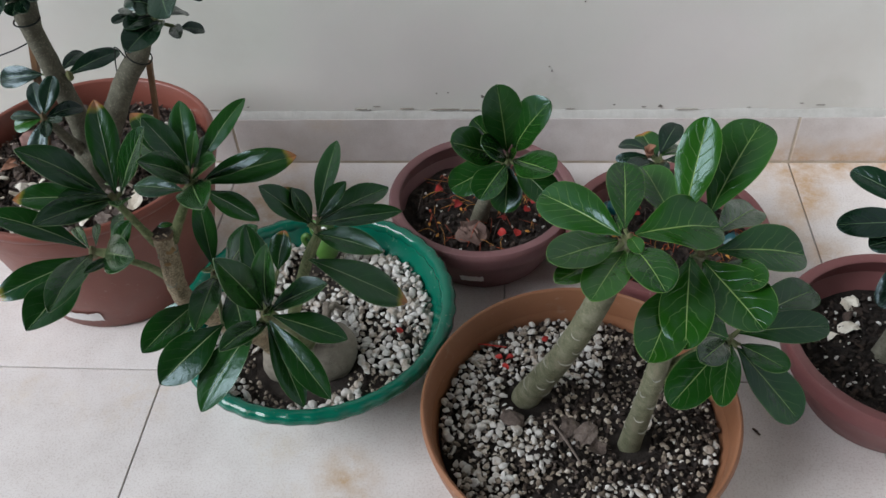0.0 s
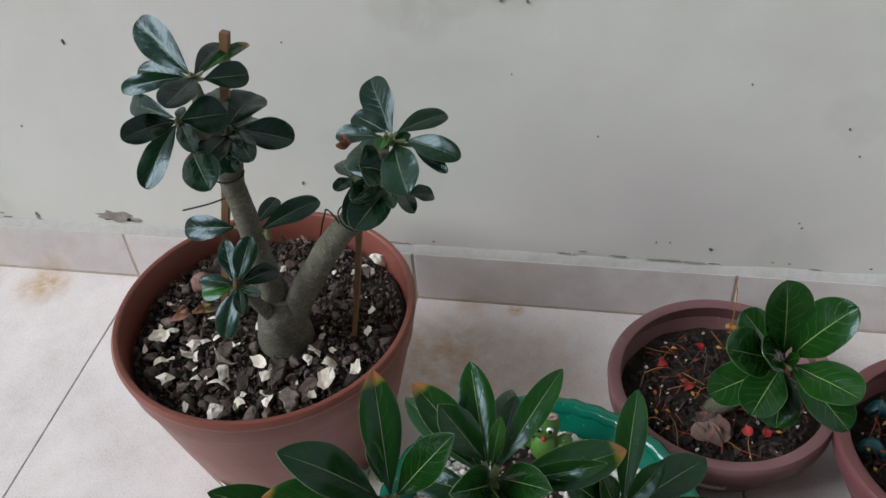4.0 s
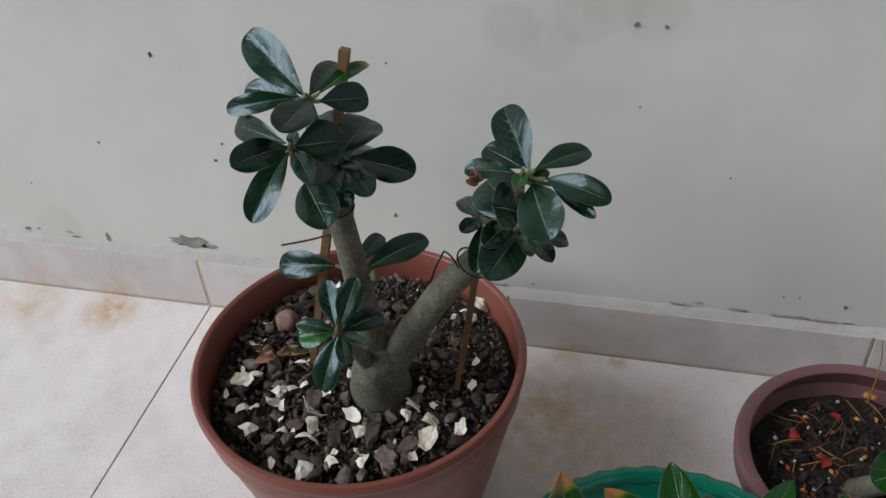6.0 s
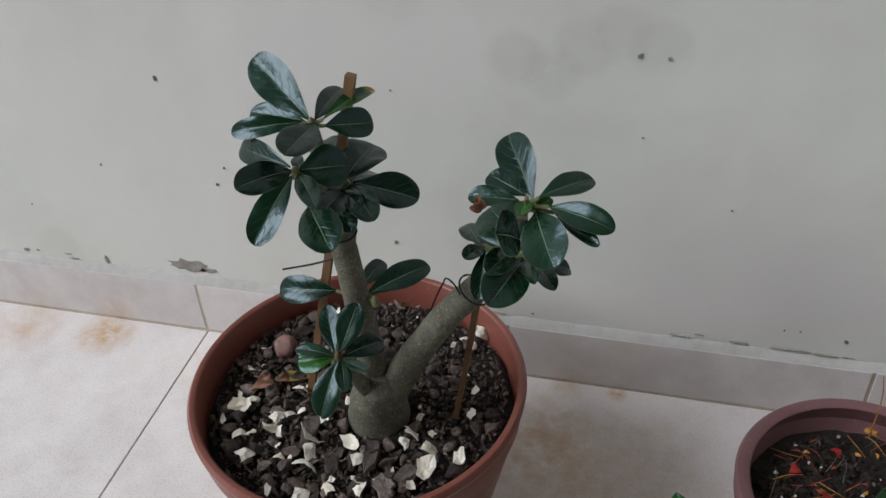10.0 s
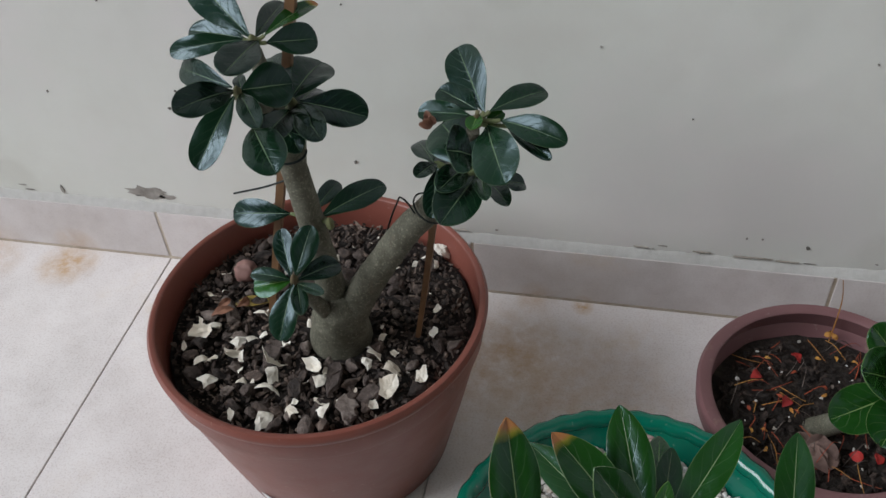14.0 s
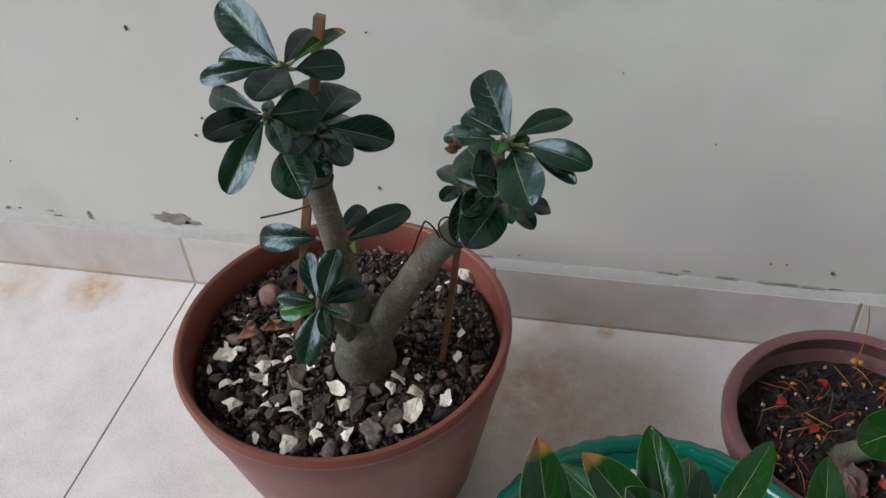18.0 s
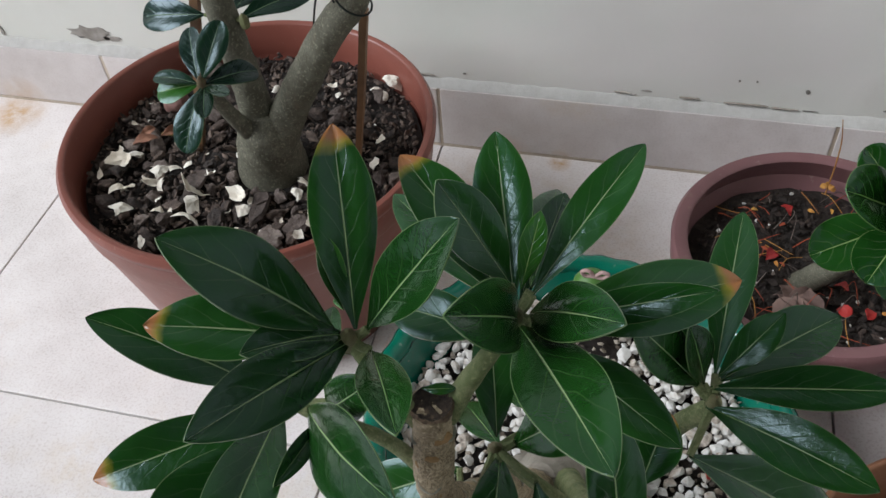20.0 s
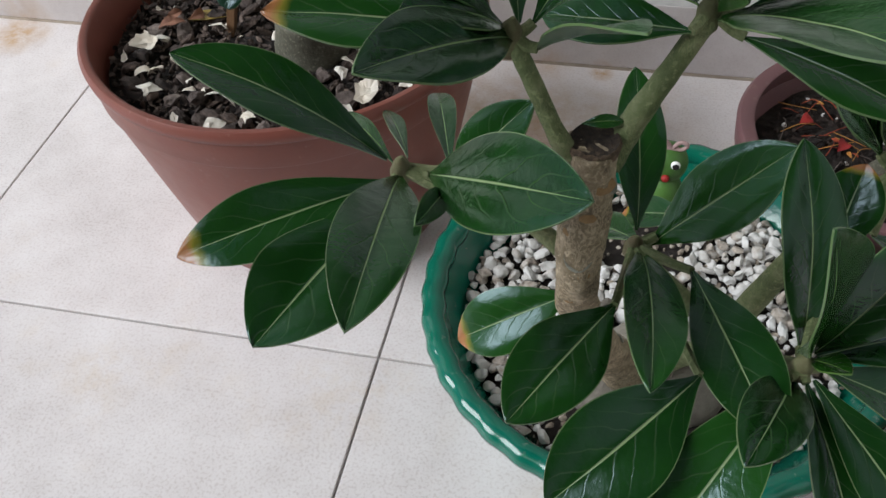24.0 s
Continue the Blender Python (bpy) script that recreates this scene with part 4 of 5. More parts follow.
part("stalk", tube([(0.829, -0.082, 0.060), (0.8295, -0.081, 0.095), (0.828, -0.080, 0.125), (0.823, -0.079, 0.150)], [0.0008, 0.0007, 0.0006, 0.0004], 6, 4), M_STALK, tall)
for k in range(4):
    part("bud", flake("bud", 0.829 + 0.004 * math.cos(k * 1.7), -0.084 + 0.004 * math.sin(k * 1.7), 0.068 + 0.002 * k, 0.008, 0.006, M_STALK, 500 + k), M_STALK, tall)
M_DEAD = speckled("withered_petal", [(0.2, (0.06, 0.034, 0.028)), (0.8, (0.19, 0.12, 0.10))], 120, 0.9)
wad = thing("dead_flower", (0.797, -0.239, 0.06), "shrivelled grey-brown dead flower on the soil", "dead flower")
for k in range(9):
    part("petal", flake("petal", 0.797 + 0.010 * math.cos(k * 0.8), -0.239 + 0.010 * math.sin(k * 0.8), 0.066 + 0.0008 * k, 0.030, 0.020, M_DEAD, 70 + k), M_DEAD, wad)

# the last pot: crumbs, a teal plastic scrap and the lettering
r6 = random.Random(6)
M_POD6 = speckled("grey_stone", [(0.2, (0.10, 0.09, 0.085)), (0.8, (0.26, 0.24, 0.23))], 120, 0.9)
crumb6 = thing("soil_crumbs", (P6[0], P6[1], 0.058), "dark crumbs with pale grit on the soil", "soil crumbs", "", "stuff")
strew(crumb6, "crumb", humus, scatter(P6, 0.100, 800, 0.004, r6), 0.0585, r6, (0.6, 2.0), 60, 0)
strew(crumb6, "clod", clumps, scatter(P6, 0.096, 90, 0.010, r6), 0.0590, r6, (0.4, 1.3), 50, 0)
strew(crumb6, "grit", crumbs, scatter(P6, 0.094, 90, 0.008, r6), 0.0595, r6, (0.3, 1.2), 40, 0)
clods = [pebble(170 + s, 0.02, 0.6, M_CHIP, 0.7) for s in range(3)]
strew(crumb6, "clod", clods, [(1.315, -0.405), (1.300, -0.470), (1.24, -0.37), (1.32, -0.45)], 0.062, r6, (0.7, 1.2), 20, 0)
scrap = thing("plastic_scrap", (1.340, -0.475, 0.06), "teal plastic scrap stuck in the soil", "plastic scrap", "teal scraps")
part("scrap", leaf_mesh((1.338, -0.492, 0.052), (1.345, -0.458, 0.078), 0.016, "obovate", (-0.4, -0.6, 0.7), 0, 0.1, 0.1, 0.02, 3, 8, 4), M_TEAL, scrap)
shells6 = thing("eggshells", (1.24, -0.36, 0.06), "cream eggshell scraps on dark soil", "eggshell")
strew(shells6, "shell_piece", flakes, [(1.243, -0.352), (1.252, -0.345), (1.215, -0.398), (1.238, -0.385), (1.290, -0.470), (1.268, -0.468), (1.310, -0.425)], 0.0615, r6, (0.35, 1.1), 25)
stone6 = thing("grey_stone", (1.318, -0.440, 0.06), "flat grey stone on the soil", "stone")
o = new("stone", pebble(77, 0.028, 0.45, M_POD6, 0.6))
o.parent = stone6
o.matrix_basis = pose(0, 0, 0.005, 8, 10, 20)
for k, (x, y) in enumerate(((0.977, -0.195), (0.960, -0.247), (1.128, -0.255))):
    s = thing("plastic_scrap", (x, y, 0.065), "teal plastic scrap stuck in the soil", "plastic scrap", "teal scraps")
    part("scrap", tube([(x - 0.012, y, 0.066), (x, y + 0.004, 0.073), (x + 0.012, y - 0.003, 0.067)], [0.006, 0.009, 0.005], 8, 4, 0.1), M_TEAL, s)
for k, ch in enumerate("SORTEIO"):
    cu = bpy.data.curves.new("letter", "FONT")
    cu.body, cu.size, cu.align_x, cu.extrude = ch, 0.0105, "CENTER", 0.0002
    tmp = bpy.data.objects.new("letter", cu)
    me = bpy.data.meshes.new_from_object(tmp)
    bpy.data.objects.remove(tmp)
    me.materials.append(M_INK)
    a = radians(-103 + 3.6 * k)
    o = new("letter", me)
    o.parent = pot6
    o.matrix_parent_inverse = pot6.matrix_basis.inverted()
    o.matrix_basis = Matrix.Translation((P6[0] + 0.1293 * math.cos(a), P6[1] + 0.1293 * math.sin(a), 0.0830)) @ Matrix.Rotation(a + math.pi / 2, 4, "Z") @ Matrix.Rotation(radians(90), 4, "X")

dirt5 = thing("soil_crumbs", (P5[0], P5[1], 0.09), "dark crumbs and bark shreds between the gravel", "soil crumbs", "", "stuff")
strew(dirt5, "crumb", humus, scatter(P5, 0.140, 1300, 0.0038, r6, near5), 0.0925, r6, (0.5, 2.0), 60, 0)
strew(dirt5, "clod", fibre, scatter(P5, 0.138, 300, 0.007, r6, near5), 0.0938, r6, (0.6, 1.9), 60, 0)
# odds and ends on the orange-brown bowl's soil
M_POD = speckled("dry_pod_skin", [(0.2, (0.07, 0.05, 0.042)), (0.55, (0.15, 0.115, 0.098)), (0.9, (0.28, 0.23, 0.20))], 160, 0.9, 0.9, 0.003, 2.0)
pods = [pebble(200, 0.036, 0.42, M_POD, 0.9)] + [shell_mesh(40 + s, 0.030) for s in range(3)]
for m in pods[1:]:
    m.materials.clear()
    m.materials.append(M_POD)
for k, (x, y) in enumerate(((0.853, -0.549), (0.930, -0.567), (0.912, -0.560), (0.938, -0.585))):
    pod = thing("dried_pod", (x, y, 0.09), "crumpled grey-brown dried pod on the gravel", "seed pod", "dried pods")
    o = new("pod", pods[k])
    o.parent = pod
    o.matrix_basis = pose(0, 0, 0.008, 12, -8, 40 * k)
twig = thing("twig", (0.905, -0.575, 0.097), "thin dry twig lying across the gravel", "twig")
part("twig_stem", tube([(0.893, -0.553, 0.101), (0.908, -0.576, 0.100), (0.922, -0.602, 0.099)], [0.0012, 0.0014, 0.0010], 6, 4, 0.2), M_CHIP_PALE, twig)
red5 = thing("fallen_petals", (0.85, -0.48, 0.097), "fallen dark red petals on white gravel", "petals")
for k, (x, y) in enumerate(((0.889, -0.442), (0.846, -0.483), (0.838, -0.470), (0.850, -0.470))):
    part("petal", flake("petal", x, y, 0.099, 0.009, 0.006, M_RED, 300 + k), M_RED, red5)
part("stalk", tube([(0.815, -0.452, 0.099), (0.830, -0.455, 0.101), (0.846, -0.456, 0.099)], [0.0008] * 3, 5, 3), M_RED, red5)
red2 = thing("fallen_petals", (0.724, -0.434, 0.094), "small red petal on white gravel", "petals")
part("petal", flake("petal", 0.724, -0.434, 0.099, 0.010, 0.009, M_RED, 311), M_RED, red2)

# the small green ornament at the back of the bowl
orn = bmesh.new()
ox, oy = 0.6235, -0.320


def ball(bm, place, r, slot, squash=(1, 1, 1)):
    g = bmesh.ops.create_uvsphere(bm, u_segments=20, v_segments=14, radius=r)
    bmesh.ops.transform(bm, matrix=Matrix.LocRotScale(place, None, squash), verts=g["verts"])
    for f in {f for v in g["verts"] for f in v.link_faces}:
        f.material_index = slot


ball(orn, (ox, oy + 0.002, 0.114), 0.0165, 0, (0.95, 0.85, 1.35))
ball(orn, (ox, oy, 0.148), 0.0150, 0, (1.0, 0.95, 1.05))
for dx in (-0.0056, 0.0056):
    ball(orn, (ox + dx, oy - 0.0112, 0.1545), 0.0037, 1, (1, 0.6, 1))
    ball(orn, (ox + dx + 0.0004, oy - 0.0134, 0.1550), 0.0024, 2, (1, 0.5, 1))
ball(orn, (ox, oy - 0.0148, 0.1450), 0.0029, 3)
n0 = len(orn.faces)
for sx in (-1, 1):
    tube([(ox + 0.002, oy - 0.003, 0.1630), (ox + 0.002 + sx * 0.005, oy - 0.003, 0.1690), (ox + 0.002 + sx * 0.010, oy - 0.003, 0.1672), (ox + 0.002 + sx * 0.007, oy - 0.003, 0.1630), (ox + 0.002, oy - 0.003, 0.1630)], [0.0016] * 5, 8, 4, bm=orn)
n1 = len(orn.faces)
for sx in (-1, 1):
    tube([(ox + sx * 0.012, oy, 0.116), (ox + sx * 0.021, oy - 0.001, 0.120), (ox + sx * 0.024, oy - 0.002, 0.131), (ox + sx * 0.019, oy - 0.003, 0.137), (ox + sx * 0.015, oy - 0.003, 0.131)], [0.0048, 0.0044, 0.0040, 0.0034, 0.0024], 10, 4, bm=orn)
orn.faces.ensure_lookup_table()
for k, f in enumerate(orn.faces):
    if n0 <= k < n1:
        f.material_index = 4
M_ORN = speckled("green_clay", [(0.2, (0.035, 0.10, 0.015)), (0.8, (0.075, 0.18, 0.03))], 50, 0.5, 0.15)
M_EYE = material("white_glaze", 0.2)[0]
M_EYE.node_tree.nodes["Principled BSDF"].inputs["Base Color"].default_value = (0.75, 0.75, 0.72, 1)
M_PUPIL = material("black_glaze", 0.15)[0]
M_PUPIL.node_tree.nodes["Principled BSDF"].inputs["Base Color"].default_value = (0.01, 0.01, 0.01, 1)
M_BOW = speckled("pink_cord", [(0.2, (0.26, 0.16, 0.15)), (0.8, (0.45, 0.32, 0.30))], 90, 0.8)
ornament = part("garden_ornament", orn, [M_ORN, M_EYE, M_PUPIL, M_RED, M_BOW])
ornament.location = (0.001, 0, 0.0045)
tagged(ornament, "small green clay ornament with a pink bow on the gravel", "ornament")


# ---- marks on the pots, wall and floor ----
def torn_label(owner, place, r0, r1, h0, h1, a0, a1, seed):
    """A torn paper strip wrapped on a pot's flank."""
    bm = bmesh.new()
    n = 16
    cols = []
    for i in range(n + 1):
        a = radians(a0 + (a1 - a0) * i / n)
        jag = 0.0016 * noise.noise(Vector((i * 1.7, seed, 0)))
        col = []
        for f, h in ((0.0, h0 + jag), (1.0, h1 + 2 * jag)):
            r = r0 + (r1 - r0) * f + 0.0006
            col.append(bm.verts.new((place[0] + r * math.cos(a), place[1] + r * math.sin(a), place[2] + h)))
        cols.append(col)
    for p, q in zip(cols, cols[1:]):
        bm.faces.new((p[0], q[0], q[1], p[1]))
    part("paper_label", bm, M_PAPER, owner, "torn remains of a white paper label")


flank = lambda h: 0.118 + (0.163 - 0.004 - 0.0016 - 0.118) * h / (0.205 - 0.034)
torn_label(pot1, P1, flank(0.022), flank(0.040), 0.022, 0.040, -112, -84, 2)
flank3 = lambda h: 0.090 + (0.124 - 0.0016 - 0.090) * h / (0.092 - 0.024)
torn_label(pot3, P3, flank3(0.030), flank3(0.046), 0.030, 0.046, -104, -88, 4)


def wall_patch(name, x, z, w, h, mat, seed, thick=0.0012, n=18, label=""):
    """An irregular flat patch a hair proud of the wall."""
    bm = bmesh.new()
    r = random.Random(seed)
    front = []
    for i in range(n):
        a = 2 * math.pi * i / n
        k = 0.55 + 0.45 * r.random()
        front.append((x + w / 2 * k * math.cos(a), z + h / 2 * k * math.sin(a)))
    f = [bm.verts.new((u, 0.004 - thick, v)) for u, v in front]
    b = [bm.verts.new((x + (u - x) * 1.06, 0.0045, z + (v - z) * 1.06)) for u, v in front]
    bm.faces.new(list(reversed(f)))
    for i in range(n):
        j = (i + 1) % n
        bm.faces.new((f[i], f[j], b[j], b[i]))
    bmesh.ops.recalc_face_normals(bm, faces=bm.faces)
    return part(name, bm, mat, wall_back, label, False)


wall_patch("peeled_patch", -0.006, 0.108, 0.066, 0.024, M_PEEL, 3, 0.001, 22, "grey bare plaster where paint peeled off")
wall_patch("peeled_patch", 0.022, 0.103, 0.030, 0.010, M_PEEL, 4, 0.001, 14)
specks = [(0.014, 0.381, 5, 14), (-0.239, 0.313, 3, 5), (-0.093, 0.255, 4, 6), (-0.218, 0.181, 3, 3), (0.076, 0.268, 4, 4), (0.062, 0.243, 6, 5), (-0.256, 0.100, 12, 7), (-0.132, 0.100, 7, 22), (0.292, 0.388, 3, 3), (0.283, 0.186, 6, 9),
          (0.547, 0.445, 7, 9), (0.575, 0.444, 5, 7), (0.656, 0.278, 3, 3), (0.557, 0.356, 3, 3), (0.736, 0.122, 4, 4), (0.753, 0.123, 4, 4), (0.803, 0.116, 7, 8), (0.903, 0.159, 4, 4), (1.061, 0.098, 9, 8), (0.926, 0.301, 4, 6), (0.899, 0.166, 4, 4), (0.816, 0.353, 4, 4), (0.944, 0.266, 3, 3)]
for k, (x, z, w, h) in enumerate(specks):
    wall_patch("speck", x, z, w * 0.0008, h * 0.0008, M_SPECK, 30 + k, 0.0012, 7)
for k, (x, w) in enumerate(((0.745, 0.050), (0.690, 0.022), (0.785, 0.03), (0.40, 0.03), (0.62, 0.02), (1.10, 0.04))):
    wall_patch("crack", x, HIGH + 0.0125 + 0.0015 * math.sin(k * 2.2), w, 0.0014, M_CRACK, 70 + k, 0.0024, 26)
rs = random.Random(5)
for k in range(22):
    x = rs.uniform(-0.6, 1.4)
    wall_patch("chip_mark", x, HIGH + rs.uniform(0.010, 0.020), rs.uniform(0.004, 0.018), rs.uniform(0.0012, 0.0026), M_SPECK if k % 3 else M_PEEL, 90 + k, 0.001, 8)
debris = thing("debris_speck", (1.126, -0.490, 0.0), "tiny dark dry leaf scrap on the tile", "debris")
part("scrap", tube([(1.123, -0.486, 0.0012), (1.126, -0.490, 0.002), (1.130, -0.495, 0.0012)], [0.0010, 0.0016, 0.0008], 6, 3, 0.2), M_CHIP, debris)


# ---- plants ----
def plant(place, label):
    return thing("desert_rose_plant", place, label, "plant", "potted desert roses")


def leaf_scars(owner, points, radii, count, seed, lo=0.12, hi=0.95):
    """Pale crescent ridges where old leaves dropped, spiralling up a stem."""
    r = random.Random(seed)
    way, rad = smooth_way(points, radii, 20)
    for k in range(count):
        i = int((lo + (hi - lo) * (k + r.uniform(-0.3, 0.3)) / count) * (len(way) - 2)) + 1
        q, w = way[i], rad[i] * 1.005
        d = (way[i + 1] - way[i - 1]).normalized()
        s = d.orthogonal().normalized()
        u = d.cross(s)
        a0, span = k * 2.4 + r.uniform(-0.4, 0.4), r.uniform(0.35, 0.8)
        arc = []
        for m in range(7):
            a = a0 + span * (m / 3 - 1)
            arc.append(q + (s * math.cos(a) + u * math.sin(a)) * w + d * 0.0035 * (m / 3 - 1) ** 2 * r.uniform(0.7, 1.1))
        part("leaf_scar", tube(arc, [0.0002, 0.0006, 0.0008, 0.0009, 0.0008, 0.0006, 0.0002], 6, 2, 0.2), M_SCAR, owner)


# the large pot: two bare stems from one swollen foot
p1 = plant((0.341, -0.262, 0.16), "desert rose with two bare grey stems and dark glossy leaves")
part("trunk", tube([(0.339, -0.252, 0.150), (0.339, -0.252, 0.178), (0.343, -0.257, 0.204), (0.348, -0.260, 0.228), (0.350, -0.260, 0.245)], [0.0315, 0.0305, 0.0265, 0.024, 0.015], 28, 8, 0.06, 0.006), M_BARK, p1, "swollen grey foot")
part("branch", tube([(0.345, -0.262, 0.205), (0.341, -0.260, 0.255), (0.336, -0.258, 0.302), (0.330, -0.258, 0.365), (0.326, -0.258, 0.400), (0.320, -0.258, 0.448), (0.314, -0.252, 0.485)], [0.016, 0.0132, 0.0118, 0.0112, 0.0108, 0.008, 0.005], 20, 10, 0.05, 0.012, 1), M_BARK, p1)
part("branch", tube([(0.350, -0.262, 0.205), (0.368, -0.259, 0.242), (0.392, -0.258, 0.284), (0.418, -0.258, 0.326), (0.438, -0.258, 0.351), (0.457, -0.259, 0.385), (0.477, -0.258, 0.432)], [0.017, 0.0150, 0.0132, 0.0122, 0.0115, 0.008, 0.005], 20, 10, 0.05, 0.012, 2), M_BARK, p1)
part("branch", tube([(0.340, -0.270, 0.222), (0.334, -0.288, 0.262), (0.332, -0.306, 0.303)], [0.008, 0.006, 0.004], 12, 6, 0.04), M_BARK, p1)
part("branch", tube([(0.326, -0.258, 0.415), (0.318, -0.275, 0.45), (0.313, -0.290, 0.472)], [0.008, 0.007, 0.005], 12, 6, 0.04), M_BARK, p1)
part("branch", tube([(0.330, -0.255, 0.385), (0.334, -0.250, 0.415), (0.335, -0.249, 0.437)], [0.008, 0.007, 0.005], 12, 6, 0.04), M_BARK, p1)
part("branch", tube([(0.448, -0.259, 0.368), (0.464, -0.267, 0.388), (0.475, -0.271, 0.400)], [0.008, 0.007, 0.005], 12, 6, 0.04), M_BARK, p1)
rosette(p1, (0.3122, -0.2491, 0.4915), [
    (-2, 1, 2, -61, 43, 30, 31, 1, 0),
    (-7, -1, 1, -64, -10, -9, 17, 1, 0),
    (-5, 0, 1, -55, 10, -1, 18, 0, 0),
    (4, 1, 0, 3, -60, 8, 26, 0, 0),
    (2, 2, 2, 1, 65, -3, 19, 0, 0),
    (8, 4, 2, 33, 55, 3, 11, 0, 1),
    (10, 1, -2, 41, 24, -10, 24, 1, 0),
], "obovate", M_LEAF_DARK, (0.35, -0.8, 0.49))
rosette(p1, (0.313, -0.2919, 0.4744), [
    (-4, 1, 3, -60, 34, -5, 21, 1, 0),
    (-2, 0, 1, -23, -50, 15, 23, 1, 0),
    (-2, -2, -2, -17, -51, -33, 23, 1, 0),
    (2, 0, -1, 33, -45, 3, 16, 0, 0),
    (2, 1, 1, 33, 23, -5, 33, 1, 0),
    (4, 0, -2, -9, 24, -2, 10, 0, 0),
    (13, -14, -20, 47, -62, -21, 31, 0, 0),
], "obovate", M_LEAF_DARK, (0.36, -0.77, 0.53))
rosette(p1, (0.334, -0.249, 0.439), [
    (5, 2, 0, 60, -2, -7, 28, 0, 0),
    (3, 0, -1, 38, -46, 1, 23, 0, 0),
    (-2, 2, 2, 5, 60, 0, 34, 0, 0),
    (-1, -4, -4, -4, -56, 4, 25, 0, 0),
    (-3, -15, -15, 18, -42, -15, 18, 0, 0),
    (-4, 0, 1, -35, 53, 6, 28, 0, 0),
    (-2, 6, -8, -1, 53, -21, 26, 0, 0),
    (-9, 5, -10, 23, -35, -1, 20, 0, 0),
    (-7, 4, -16, -30, 49, -22, 28, 0, 0),
    (-10, -3, -19, -46, 35, -29, 23, 0, 0),
    (-3, -16, -17, 2, -44, -18, 20, 0, 0),
], "obovate", M_LEAF_DARK, (0.31, -0.78, 0.55))
rosette(p1, (0.352, -0.262, 0.33), [
    (-42, 18, -11, -99, 21, -20, 26, 1, 0),
    (-18, 22, -16, 27, 76, -17, 24, 0, 0),
    (-23, 25, -11, -14, 68, -12, 17, 0, 0),
], "obovate", M_LEAF_DARK, (0.27, -0.71, 0.65))
rosette(p1, (0.332, -0.309, 0.306), [
    (-2, 0, 1, -21, 37, 20, 17, 1, 0),
    (1, 1, 1, 10, 32, 32, 22, 0, 0),
    (3, 0, -1, 28, 34, -11, 20, 1, 0),
    (-2, -1, -1, -35, -6, -9, 22, 0, 2),
    (0, -3, -3, -7, -36, -38, 23, 1, 0),
    (3, -2, -3, 19, -38, 0, 14, 0, 0),
    (3, -2, -3, 34, -23, 11, 9, 0, 0),
    (-2, -1, -1, -38, 0, 0, 12, 0, 0),
], "obovate", M_LEAF_DARK, (0.3, -0.66, 0.69))
rosette(p1, (0.4795, -0.2572, 0.441), [
    (5, 5, 4, -24, 58, 25, 30, 1, 0),
    (-5, 1, 3, -45, 4, 0, 16, 0, 0),
    (0, 5, 5, -33, 25, 8, 21, 0, 0),
    (9, 6, 4, 46, 43, 1, 19, 0, 0),
    (17, 4, -2, 68, -18, -2, 21, 0, 0),
    (20, 14, -14, 58, -28, -10, 12, 0, 0),
    (8, -1, -4, 30, -55, -14, 35, 1, 0),
    (1, 3, 3, -1, -17, 3, 12, 0, 2),
    (6, -2, -4, 17, 17, -3, 10, 0, 2),
], "obovate", M_LEAF_DARK, (0.11, -0.81, 0.57))
rosette(p1, (0.475, -0.272, 0.402), [
    (9, -9, 14, -28, 39, 16, 43, 0, 0),
    (-28, 7, 2, -50, 48, -10, 18, 0, 0),
    (-26, 8, 2, -36, -19, 8, 13, 0, 0),
    (6, 0, -2, -10, -59, -1, 33, 0, 0),
    (-23, -2, 6, -23, -32, -20, 16, 0, 0),
    (11, 17, -16, 34, -26, -6, 15, 0, 0),
    (18, 16, -19, 39, 30, -30, 15, 0, 0),
    (9, 1, -2, 21, -42, 11, 12, 0, 0),
], "obovate", M_LEAF_DARK, (0.12, -0.77, 0.62))
rosette(p1, (0.475, -0.272, 0.402), [
    (-4, 10, -2, -15, -38, 12, 21, 0, 0),
    (4, 0, 17, -14, -10, 28, 35, 0, 0),
    (-2, 22, -6, 6, 65, -25, 27, 0, 0),
    (-8, 20, -5, -40, 53, -22, 23, 0, 0),
], "obovate", M_LEAF_DARK, (0.12, -0.77, 0.62))

for k in range(4):
    a = Vector((0.447, -0.262, 0.436))
    b = a + Vector((-0.004 + 0.004 * math.sin(k * 1.7), -0.003 * k, 0.013 - 0.002 * k))
    part("dried_bud", leaf_mesh(a, b, 0.0065, "obovate", (0.2 * math.cos(k * 1.6), -0.8, 0.5 * math.sin(k * 1.6)), 25 * k, 0.3, 0.5, 0.1, k, 8, 6), M_DRY, p1, "dry reddish-brown bud")

# the green bowl: a pale caudex, a pruned trunk and low side shoots
p2 = plant((0.625, -0.465, 0.06), "desert rose with a pruned trunk and long pointed leaves")


def bulb(centre, radii, lean, seed):
    """A swollen root lobe, dented and finely wrinkled."""
    bm = bmesh.new()
    bmesh.ops.create_icosphere(bm, subdivisions=4, radius=1.0)
    turn = Euler((0, radians(lean), 0)).to_matrix()
    for v in bm.verts:
        p = v.co.copy()
        k = 1 + 0.10 * noise.noise(p * 1.3 + Vector((seed, 0, 0))) + 0.03 * noise.noise(p * 4 + Vector((seed, 3, 0))) + 0.008 * noise.noise(Vector((p.x * 5, p.y * 5, p.z * 22)))
        v.co = Vector(centre) + turn @ Vector([a * k * b for a, b in zip(p, radii)])
    return bm


